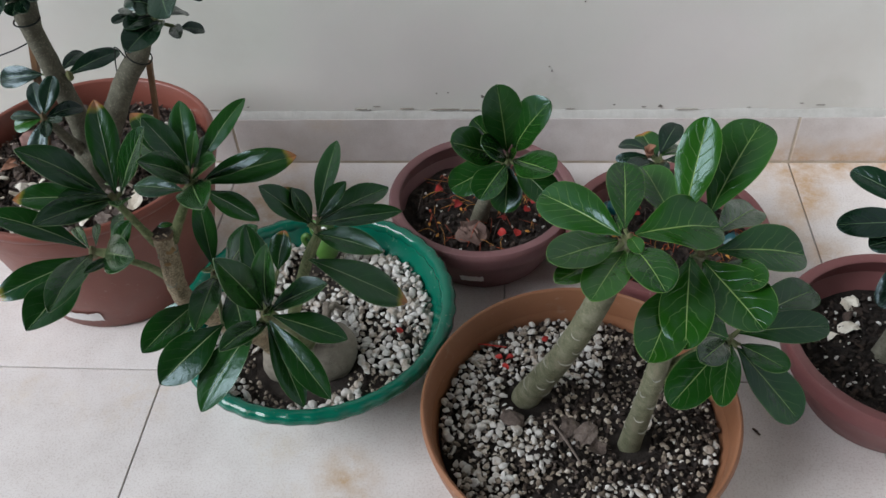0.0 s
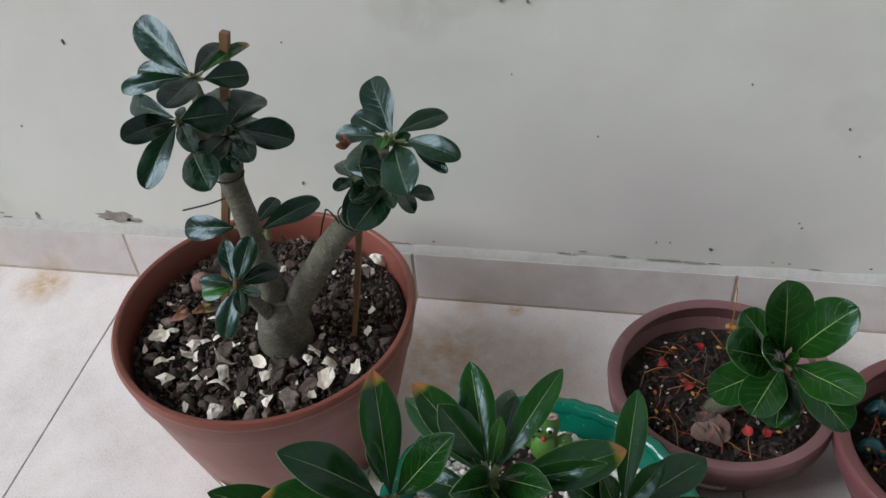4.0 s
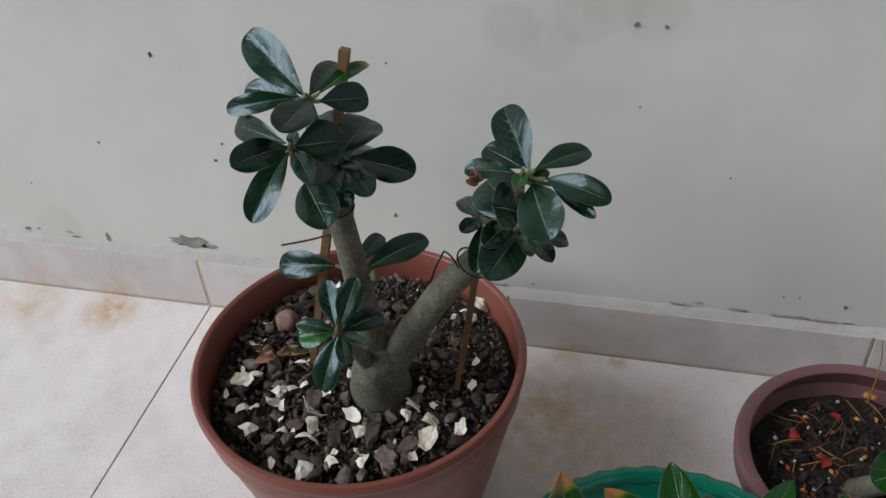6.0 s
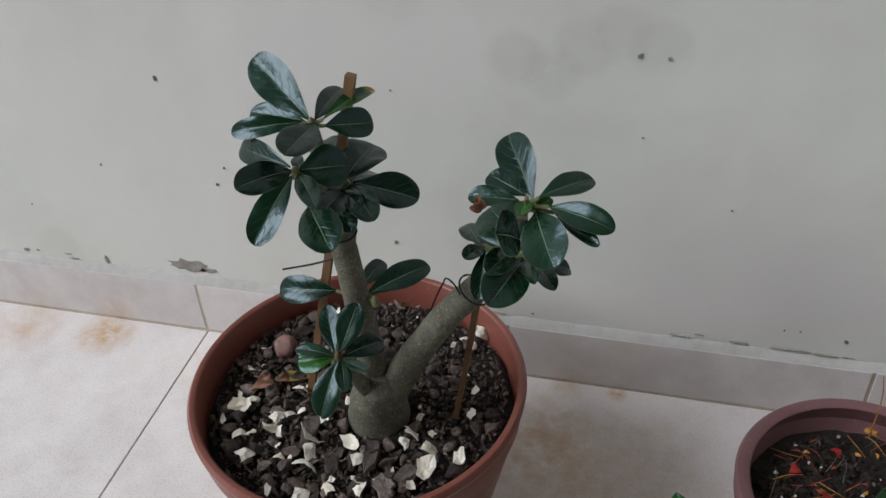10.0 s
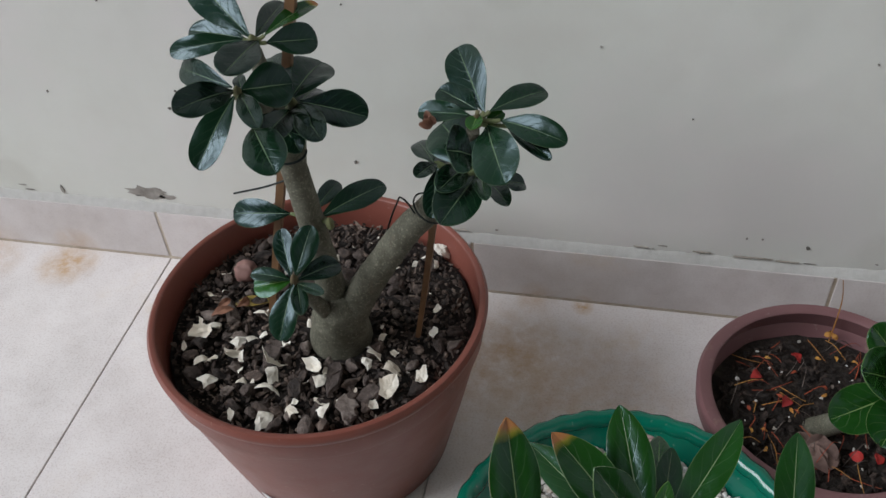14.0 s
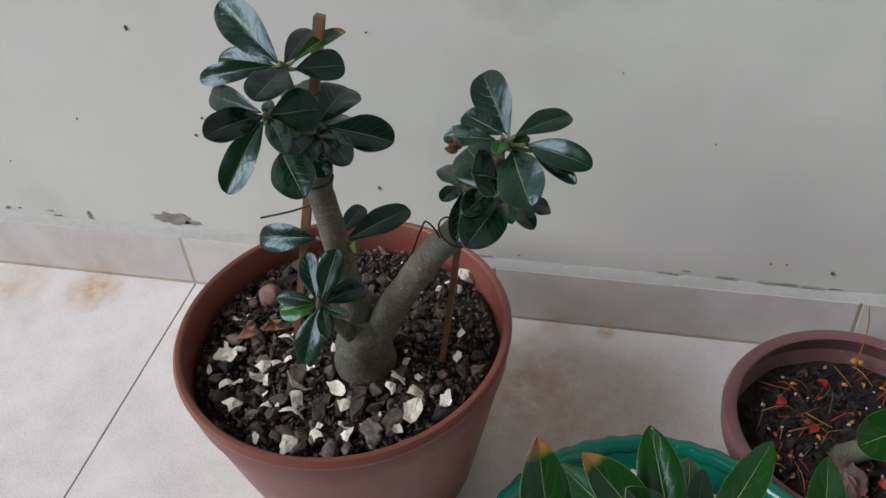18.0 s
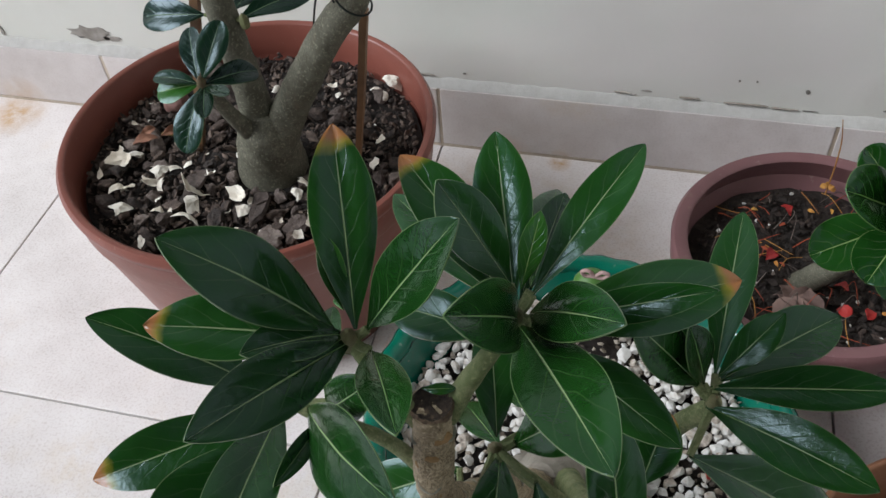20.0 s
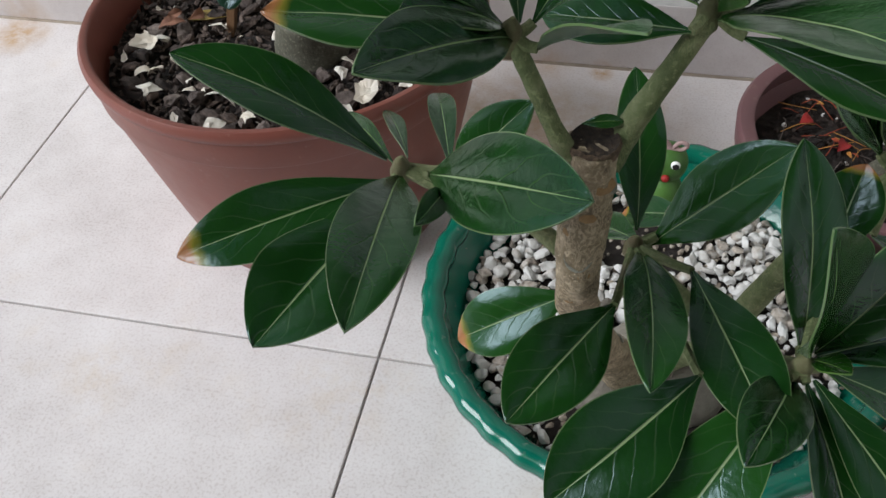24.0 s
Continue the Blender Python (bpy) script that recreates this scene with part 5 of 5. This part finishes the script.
caudex = part("caudex", bulb((0.645, -0.463, 0.094), (0.034, 0.035, 0.036), 12, 1), M_CAUDEX, p2, "pale swollen rootstock")
part("lobe", bulb((0.602, -0.472, 0.090), (0.026, 0.029, 0.034), -14, 5), M_CAUDEX, caudex)
part("neck", tube([(0.622, -0.468, 0.090), (0.617, -0.474, 0.118), (0.610, -0.486, 0.140)], [0.034, 0.026, 0.013], 28, 8, 0.10, 0.0, 3), M_CAUDEX, caudex)
part("root", tube([(0.638, -0.438, 0.100), (0.641, -0.420, 0.112), (0.638, -0.404, 0.108), (0.632, -0.398, 0.094)], [0.0065, 0.0050, 0.0042, 0.0030], 12, 6, 0.15), M_CAUDEX, p2)
part("root", tube([(0.640, -0.420, 0.110), (0.648, -0.408, 0.112), (0.653, -0.398, 0.094)], [0.0042, 0.0036, 0.0026], 12, 6, 0.15), M_CAUDEX, p2)
part("root", tube([(0.604, -0.452, 0.095), (0.592, -0.425, 0.094), (0.596, -0.400, 0.086)], [0.008, 0.0055, 0.0035], 12, 6, 0.15), M_CAUDEX, p2)
trunk2 = part("trunk", tube([(0.612, -0.482, 0.120), (0.600, -0.512, 0.175), (0.590, -0.555, 0.245), (0.585, -0.588, 0.300), (0.583, -0.606, 0.345), (0.5842, -0.604, 0.380), (0.5848, -0.603, 0.404)], [0.016, 0.0104, 0.0088, 0.0082, 0.0078, 0.0081, 0.0086], 40, 22, 0.15, 0.012, 4), M_BARK_OLD, p2, "brown corky trunk sawn off at the top")
cutface = lathe([(0.0080, -0.003), (0.0086, 0.0), (0.0078, 0.0012), (0.0066, 0.0003), (0.0045, -0.0004), (0.0012, -0.0002)], (0.5848, -0.603, 0.4046), 48)
for v in cutface.verts:
    v.co += Vector((0.3, 0.3, 1.0)) * 0.0012 * noise.noise(v.co * 500)
part("cut_face", cutface, M_CUT, trunk2, "dark dried pruning cut")
part("branch", tube([(0.579, -0.605, 0.396), (0.572, -0.606, 0.412), (0.565, -0.607, 0.430), (0.559, -0.607, 0.444)], [0.0040, 0.0030, 0.0028, 0.0026], 14, 6, 0.08, 0.03), M_GREENSTEM, p2)
part("branch", tube([(0.589, -0.600, 0.394), (0.596, -0.594, 0.408), (0.605, -0.590, 0.425), (0.6135, -0.588, 0.443)], [0.0052, 0.0042, 0.0036, 0.0032], 14, 6, 0.08, 0.03), M_GREENSTEM, p2)
part("branch", tube([(0.580, -0.603, 0.352), (0.562, -0.598, 0.362), (0.540, -0.597, 0.371), (0.519, -0.5975, 0.380)], [0.0040, 0.0030, 0.0027, 0.0025], 14, 6, 0.05, 0.015), M_GREENSTEM, p2)
part("branch", tube([(0.645, -0.545, 0.230), (0.660, -0.545, 0.278), (0.677, -0.547, 0.325), (0.692, -0.552, 0.358)], [0.0062, 0.0056, 0.0050, 0.0042], 16, 8, 0.05, 0.012), M_GREENSTEM, p2)
part("branch", tube([(0.628, -0.475, 0.125), (0.640, -0.520, 0.195), (0.652, -0.575, 0.270), (0.6595, -0.6315, 0.343)], [0.012, 0.0062, 0.0044, 0.0028], 16, 8, 0.05, 0.012), M_GREENSTEM, p2)
part("branch", tube([(0.650, -0.570, 0.262), (0.632, -0.576, 0.296), (0.614, -0.577, 0.318), (0.6024, -0.5758, 0.331)], [0.0048, 0.0038, 0.0032, 0.0028], 14, 6, 0.05, 0.012), M_GREENSTEM, p2)
part("leaf", leaf_mesh((0.580, -0.599, 0.408), (0.593, -0.597, 0.409), 0.0045, "lanceolate", (0.1, -0.6, 0.8), 0, 0.3, 0.3, 0.03, 5), M_LEAF_BRIGHT, p2, "young light green leaf")
trunk_way = [(0.600, -0.512, 0.175), (0.590, -0.555, 0.245), (0.585, -0.588, 0.300), (0.583, -0.606, 0.345), (0.5842, -0.604, 0.380), (0.5848, -0.603, 0.402)]
leaf_scars(trunk2, trunk_way, [0.0102, 0.0086, 0.0080, 0.0076, 0.0079, 0.0083], 11, 9, 0.05, 0.97)
r2 = random.Random(4)
spots, wide = smooth_way(trunk_way, [0.0104, 0.0088, 0.0082, 0.0078, 0.0081, 0.0085], 12)
for k, (i, turn) in enumerate(((20, -1.6), (27, -0.9), (33, -1.9), (38, -1.2), (44, -2.3), (47, -1.4), (53, -0.8), (30, -2.6))):
    q, w = spots[i], wide[i]
    knot = bmesh.new()
    bmesh.ops.create_icosphere(knot, subdivisions=2, radius=1.0)
    n = Vector((math.cos(turn), math.sin(turn), 0.25)).normalized()
    grow = Matrix.LocRotScale(q + n * w * 0.98, n.to_track_quat("Z", "Y"), Vector((0.0032, 0.0022, 0.0007)) * r2.uniform(0.6, 1.25))
    for v in knot.verts:
        v.co = grow @ (v.co * (1 + 0.35 * noise.noise(v.co * 2.5 + Vector((k, 0, 0)))))
    part("bark_scar", knot, M_KNOT, trunk2, "tan scar in the bark")
rosette(p2, (0.559, -0.607, 0.444), [
    (-4, 0, 3, -48, -14, 56, 24, 0, 0),
    (2, 3, 2, -12, 46, 56, 23, 0, 1),
    (6, 4, 2, 41, 4, 62, 17, 0, 0),
    (-3, 7, 7, -11, 19, 31, 9, 0, 2),
    (-1, 1, 1, -23, -28, 23, 14, 0, 0),
    (1, 0, -1, -23, -64, 31, 21, 0, 0),
    (-4, -1, 0, -66, -16, 12, 21, 0, 1),
    (8, -1, -3, 37, -56, 41, 16, 0, 0),
    (-3, 7, 7, -9, 16, 2, 4, 0, 2),
], "lanceolate", M_LEAF, (0.37, -0.62, 0.7))
rosette(p2, (0.6135, -0.588, 0.445), [
    (-1, 5, 3, -18, 60, 31, 21, 0, 0),
    (5, 7, 5, 36, 57, 35, 16, 1, 0),
    (1, 6, 8, 5, 22, 31, 9, 0, 2),
    (1, 6, 2, 4, 74, -8, 15, 0, 0),
    (-4, 4, 0, -60, 58, -6, 18, 0, 0),
    (-3, 3, 2, -47, 35, 37, 21, 0, 1),
    (-3, 8, 8, -27, 11, 50, 20, 0, 0),
    (6, -1, -2, 75, 32, -1, 25, 1, 1),
    (9, 2, -1, 64, 2, 26, 12, 0, 3),
    (5, 2, 1, 37, -30, 43, 16, 0, 0),
    (2, -2, -2, 39, -74, 37, 26, 0, 0),
], "lanceolate", M_LEAF, (0.24, -0.67, 0.7))
rosette(p2, (0.6135, -0.588, 0.445), [
    (1, 0, -1, -11, -45, 54, 21, 0, 0),
    (10, -4, -6, 59, -35, -8, 18, 0, 0),
    (4, 9, 7, -2, 67, -13, 10, 0, 2),
    (4, 8, 6, 9, 58, 6, 12, 0, 0),
    (-5, -6, -4, -49, 6, -10, 18, 0, 0),
    (-4, 0, 1, -10, 10, -3, 3, 0, 2),
], "lanceolate", M_LEAF, (0.24, -0.67, 0.7))
rosette(p2, (0.692, -0.552, 0.361), [
    (-1, 9, 8, 6, 88, 28, 20, 1, 0),
    (0, 8, 7, 23, 29, 30, 15, 0, 0),
    (1, 7, 6, 53, 56, 1, 24, 0, 0),
    (-3, 4, 4, 71, 9, 15, 18, 0, 0),
    (-5, 5, 5, -16, 5, 42, 14, 0, 0),
    (-7, 4, 5, -39, -5, 53, 21, 0, 0),
    (-8, 3, 5, -29, 16, 34, 21, 0, 1),
    (-3, -2, -1, 60, -35, 10, 22, 0, 0),
    (-7, -19, -14, 71, -14, -71, 30, 0, 1),
], "lanceolate", M_LEAF, (0.05, -0.65, 0.76))
rosette(p2, (0.6595, -0.63, 0.342), [
    (3, 4, 2, 20, -9, 87, 20, -18, 0),
    (4, 3, 2, 56, -1, 38, 21, 0, 0),
    (6, 1, -1, 64, -3, -24, 22, 0, 0),
    (4, -3, -3, 56, -52, -38, 23, 0, 0),
    (2, -4, -4, 31, -47, -56, 21, 0, 0),
    (-2, 3, 3, -14, -26, 88, 24, 28, 0),
    (1, 12, -6, -12, 39, 62, 23, 0, 0),
    (6, 35, 15, 13, 54, 42, 20, 0, 1),
    (-4, -4, -2, -45, -64, -42, 30, 0, 0),
    (0, 4, -13, -21, -49, 14, 20, 0, 0),
    (2, 2, 1, 10, -12, 15, 8, 0, 2),
], "lanceolate", M_LEAF, (0.08, -0.6, 0.79))
rosette(p2, (0.519, -0.5975, 0.38), [
    (-5, 1, 2, -72, -5, 44, 21, 0, 0),
    (-2, -4, -3, -67, -46, -9, 24, 1, 1),
    (-5, -12, -9, -30, -74, -13, 32, 0, 3),
    (0, -2, -2, 12, -94, 30, 23, 1, 0),
    (16, -3, -6, 19, -49, 24, 8, 0, 0),
    (-3, 1, 1, -41, 48, -20, 9, 0, 2),
    (2, 3, 2, -22, 54, -20, 7, 0, 0),
    (17, 3, -1, -2, 63, -16, 10, 0, 0),
    (10, 0, -2, 69, -59, 51, 30, 1, 0),
    (19, 1, -3, 47, -9, 41, 16, 0, 0),
], "lanceolate", M_LEAF, (0.39, -0.64, 0.66))
rosette(p2, (0.6024, -0.5758, 0.3322), [
    (2, -1, -1, 9, -79, 18, 23, 0, 0),
    (0, 3, 5, -8, 31, 60, 19, 0, 0),
    (-5, -32, 1, -35, -88, 2, 28, 0, 0),
    (25, -63, 8, -19, -107, -13, 34, 0, 0),
    (21, -17, 8, 49, -83, 6, 27, 0, 0),
    (6, 5, -4, 48, 0, 56, 25, 0, 0),
    (24, 42, -22, -6, 66, -50, 15, 0, 1),
    (2, 1, 1, -24, 40, -31, 15, 0, 0),
    (8, 4, 2, 20, 51, -31, 11, 0, 0),
], "lanceolate", M_LEAF, (0.2, -0.65, 0.73))
rosette(p2, (0.585, -0.585, 0.26), [
    (-5, 24, 21, -57, 14, -12, 30, 1, 1),
], "lanceolate", M_LEAF, (0.22, -0.57, 0.79))

# the orange-brown bowl: two leaning stems
p5 = plant((0.920, -0.545, 0.085), "desert rose with two leaning stems and bright round leaves")
part("stem", tube([(0.866, -0.512, 0.070), (0.870, -0.518, 0.098), (0.888, -0.543, 0.165), (0.908, -0.570, 0.245), (0.927, -0.588, 0.325), (0.9443, -0.5863, 0.386)], [0.0168, 0.0148, 0.0127, 0.0116, 0.0106, 0.006], 24, 10, 0.03, 0.008, 5), M_BARK_SMOOTH, p5, "grey-green leaning stem with pale leaf scars")
part("stem", tube([(0.971, -0.570, 0.070), (0.9715, -0.573, 0.098), (0.975, -0.585, 0.165), (0.980, -0.592, 0.230), (0.990, -0.582, 0.300), (1.0035, -0.5708, 0.355)], [0.0126, 0.0112, 0.0102, 0.0094, 0.0080, 0.005], 24, 10, 0.03, 0.008, 6), M_BARK_SMOOTH, p5, "grey-green leaning stem with pale leaf scars")
part("branch", tube([(0.980, -0.592, 0.222), (1.005, -0.588, 0.245), (1.025, -0.583, 0.257), (1.0391, -0.5798, 0.264)], [0.008, 0.0062, 0.0052, 0.0042], 14, 6, 0.04), M_GREENSTEM, p5)
leaf_scars(p5, [(0.870, -0.518, 0.098), (0.888, -0.543, 0.165), (0.908, -0.570, 0.245), (0.927, -0.588, 0.325)], [0.0148, 0.0127, 0.0116, 0.0106], 22, 1)
leaf_scars(p5, [(0.9715, -0.573, 0.098), (0.975, -0.585, 0.165), (0.980, -0.592, 0.230), (0.990, -0.582, 0.300)], [0.0112, 0.0102, 0.0094, 0.0080], 18, 2)
rosette(p5, (0.9443, -0.5863, 0.388), [
    (-7, 1, 2, -67, 57, -4, 38, 0, 0),
    (-4, 5, 5, 2, 87, 4, 31, 0, 0),
    (4, 2, 2, 72, 23, -9, 43, 0, 0),
    (-9, -2, -1, -64, -59, 33, 28, 0, 0),
    (-4, -7, -7, -34, -76, 11, 31, 0, 0),
    (2, -5, -6, 18, -69, 13, 31, 0, 0),
    (-22, -13, -11, -59, -69, 22, 18, 0, 3),
    (-1, 1, 1, 6, -20, 4, 12, 0, 2),
    (-7, 3, 4, -11, 24, 1, 10, 0, 2),
], "obovate", M_LEAF_BRIGHT, (-0.12, -0.72, 0.68))
rosette(p5, (1.0035, -0.5708, 0.3568), [
    (-15, 14, 24, 2, 62, 88, 33, 0, 3),
    (6, 21, 21, 54, 96, 58, 46, 0, 0),
    (-20, 14, 17, -38, 95, 12, 31, 0, 0),
    (13, 3, 1, 88, 18, -18, 38, 0, 0),
    (2, -3, -4, 37, -74, -6, 45, 0, 0),
    (-8, -2, -1, -21, -88, -13, 41, 0, 0),
    (-15, -17, -15, -49, -100, -14, 42, 0, 0),
    (13, 13, 12, 59, 76, -19, 30, 0, 0),
    (18, 9, -22, 40, -44, 12, 27, 0, 0),
], "obovate", M_LEAF_BRIGHT, (-0.19, -0.7, 0.68))
rosette(p5, (1.0391, -0.5798, 0.2648), [
    (7, 4, 3, 87, 16, 0, 29, 0, 0),
    (13, 9, 8, 87, 65, -7, 35, 0, 0),
    (7, -5, -6, 60, -44, -54, 36, 0, 0),
    (2, -3, -4, -18, -75, 5, 24, 0, 0),
    (-3, -4, -3, -56, -67, -7, 37, 0, 0),
    (12, 4, -12, 37, -45, 15, 21, 0, 0),
    (-3, -8, 9, -33, 37, -21, 35, 0, 0),
    (-4, -7, 5, -37, -57, 38, 26, 0, 0),
], "obovate", M_LEAF_MID, (-0.22, -0.63, 0.74))

# the small plants by the wall and at the end
p3 = plant((0.810, -0.205, 0.055), "small desert rose with round dark green leaves")
part("stem", tube([(0.803, -0.196, 0.045), (0.806, -0.206, 0.066), (0.815, -0.232, 0.115), (0.834, -0.252, 0.170), (0.846, -0.260, 0.208)], [0.0135, 0.0115, 0.0100, 0.008, 0.006], 18, 8, 0.05, 0.01, 7), M_BARK, p3)
rosette(p3, (0.846, -0.262, 0.210), [
    (-2, 1, 10, -13, 10, 96, 45, 0, 0),
    (6, 0, 9, 46, -8, 86, 44, 0, 0),
    (-6, 2, 4, -42, 24, 40, 33, 0, 0),
    (-8, -5, 6, -63, -42, 56, 43, 0, 0),
    (-3, -4, 5, -30, -34, 46, 29, 0, 0),
    (6, -8, 5, 50, -70, 36, 40, 0, 0),
    (-9, -5, -3, -68, -32, -20, 40, 1, 0),
    (-4, -8, -2, -32, -56, -16, 40, 0, 0),
    (0, -6, -6, -4, -44, -46, 38, 0, 0),
    (7, -6, -4, 54, -58, -22, 38, 0, 0),
    (0, -2, 3, 9, -12, 20, 12, 0, 2),
], "obovate", M_LEAF_MID, (-0.1, -0.68, 0.72))
p4 = plant((1.040, -0.238, 0.062), "small desert rose with browned leaf tips")
part("stem", tube([(1.042, -0.232, 0.050), (1.040, -0.240, 0.075), (1.030, -0.270, 0.145), (1.018, -0.300, 0.215), (1.0125, -0.322, 0.249)], [0.014, 0.012, 0.0098, 0.008, 0.006], 18, 8, 0.05, 0.01, 8), M_BARK, p4)
rosette(p4, (1.0125, -0.322, 0.25), [
    (-3, 7, 8, 20, 56, 12, 25, 0, 0),
    (-2, 6, 6, 28, 42, -12, 19, 0, 2),
    (-6, 5, 6, -18, 49, 4, 25, 0, 1),
    (-18, 9, 13, -43, 38, -3, 13, 0, 0),
    (-9, 0, 2, -44, -40, 18, 24, 0, 0),
    (-3, 1, 1, -8, -39, 11, 22, 0, 0),
    (3, -3, -3, 16, -44, -16, 19, 0, 0),
    (3, 3, 3, 47, 10, -9, 17, 0, 0),
    (-12, 4, 6, -50, 6, 2, 13, 0, 3),
], "obovate", M_LEAF_DARK, (-0.22, -0.68, 0.7))
for k in range(5):
    a = Vector((0.997, -0.320, 0.256))
    b = a + Vector((0.006 * math.cos(k * 1.26), 0.006 * math.sin(k * 1.26), 0.017 - 0.002 * k))
    part("dried_bud", leaf_mesh(a, b, 0.009, "obovate", (-math.cos(k * 1.26), -math.sin(k * 1.26), 0.3), 0, 0.3, 0.5, 0.1, k, 8, 6), M_DRY, p4, "dry brown bud")
p6 = plant((1.271, -0.421, 0.055), "desert rose with a stout stem and narrow green leaves")
part("stem", tube([(1.270, -0.420, 0.040), (1.271, -0.421, 0.062), (1.272, -0.423, 0.120), (1.271, -0.426, 0.190), (1.2702, -0.4267, 0.247)], [0.019, 0.0150, 0.0105, 0.0082, 0.0055], 20, 8, 0.05, 0.01, 9), M_CAUDEX_GREY, p6)
rosette(p6, (1.2702, -0.4267, 0.2493), [
    (1, 2, 2, -12, 71, 66, 38, 0, 0),
    (7, 5, 4, 75, 75, 2, 29, 0, 0),
    (18, 48, 16, 73, 118, 0, 26, 0, 0),
    (-17, 26, 5, -74, 73, 17, 26, 0, 0),
    (-19, 13, 0, -100, 8, 1, 30, 0, 0),
    (-7, -1, 0, -68, -3, -16, 29, 0, 0),
    (-4, -7, -6, -64, -56, -47, 33, 0, 0),
    (2, -7, -6, -12, -87, -2, 18, 0, 0),
    (10, -6, -6, 78, -34, -23, 35, 0, 0),
    (12, 0, -1, 94, 11, 3, 27, 0, 0),
    (-12, 30, 2, 2, 101, -10, 14, 0, 0),
], "obovate", M_LEAF_DARK, (-0.34, -0.68, 0.65))


# ---- tiles: floor and baseboards ----
tile_bm = box((0, -TILE + 0.0022, -0.012), (TILE - 0.0022, 0, 0), 0.0008)
tile_me = None
for i in range(-5, 4):
    for j in range(8):
        x0 = i * TILE + 0.0011
        if i == 3:
            bm = box((x0, -(j + 1) * TILE + 0.0011, -0.012), (RIGHT - 0.002, -j * TILE - 0.0011, 0), 0.0008)
            t = part("tile", bm, M_TILE, floor, smooth=False)
            continue
        if tile_me is None:
            t = part("tile", tile_bm, M_TILE, floor, smooth=False)
            tile_me = t.data
        else:
            t = new("tile", tile_me)
            t.parent = floor
        t.location = (x0, -j * TILE - 0.0011, 0)
baseboard = thing("baseboard", (0, 0, 0), "pale stoneware skirting tiles with a mortar edge on top", "baseboard", "", "structure")
for i in range(-5, 4):
    x0, x1 = i * TILE + 0.001, (i + 1) * TILE - 0.001
    if i == 3:
        x1 = 1.428
    part("tile", box((x0 + 0.0008, -0.005, 0.0034), (x1 - 0.0008, 0.004, HIGH), 0.0012), M_SKIRT, baseboard, smooth=False)
    if i > -5:
        part("joint", box((i * TILE - 0.002, -0.0044, 0.003), (i * TILE + 0.002, 0.004, HIGH - 0.001)), M_JOINT, baseboard, "brown grout joint", False)
part("joint", box((LEFT, -0.0054, -0.002), (1.424, 0.004, 0.0032)), M_JOINT, baseboard, "dark joint along the floor", False)
for j in range(8):
    part("tile", box((RIGHT - 0.009, -(j + 1) * TILE + 0.0018, 0.0034), (RIGHT + 0.002, -j * TILE - (0.0075 if j == 0 else 0.0018), HIGH), 0.0012), M_SKIRT, baseboard, smooth=False)
part("joint", box((RIGHT - 0.0072, -3.34, -0.002), (RIGHT + 0.002, -0.006, 0.0032)), M_JOINT, baseboard, "brown joint along the side wall", False)
part("joint", box((RIGHT - 0.0085, -0.0072, 0.0034), (RIGHT - 0.0030, -0.0048, HIGH - 0.002)), M_JOINT, baseboard, "rusty grout in the corner", False)
mortar = bmesh.new()
top = []
for i in range(420):
    x = -2.1 + i * 0.0084
    h = 0.0075 + 0.003 * noise.noise(Vector((x * 14, 0, 3))) + 0.0025 * noise.noise(Vector((x * 70, 1, 3)))
    top.append((mortar.verts.new((x, 0.0045, HIGH + max(0.001, h) + 0.003)), mortar.verts.new((x, 0.0012, HIGH + max(0.0008, h))), mortar.verts.new((x, -0.0042, HIGH + 0.0004))))
for a, b in zip(top, top[1:]):
    mortar.faces.new((a[0], b[0], b[1], a[1]))
    mortar.faces.new((a[1], b[1], b[2], a[2]))
part("mortar_edge", mortar, M_CAP, baseboard, "flaking off-white mortar edge")
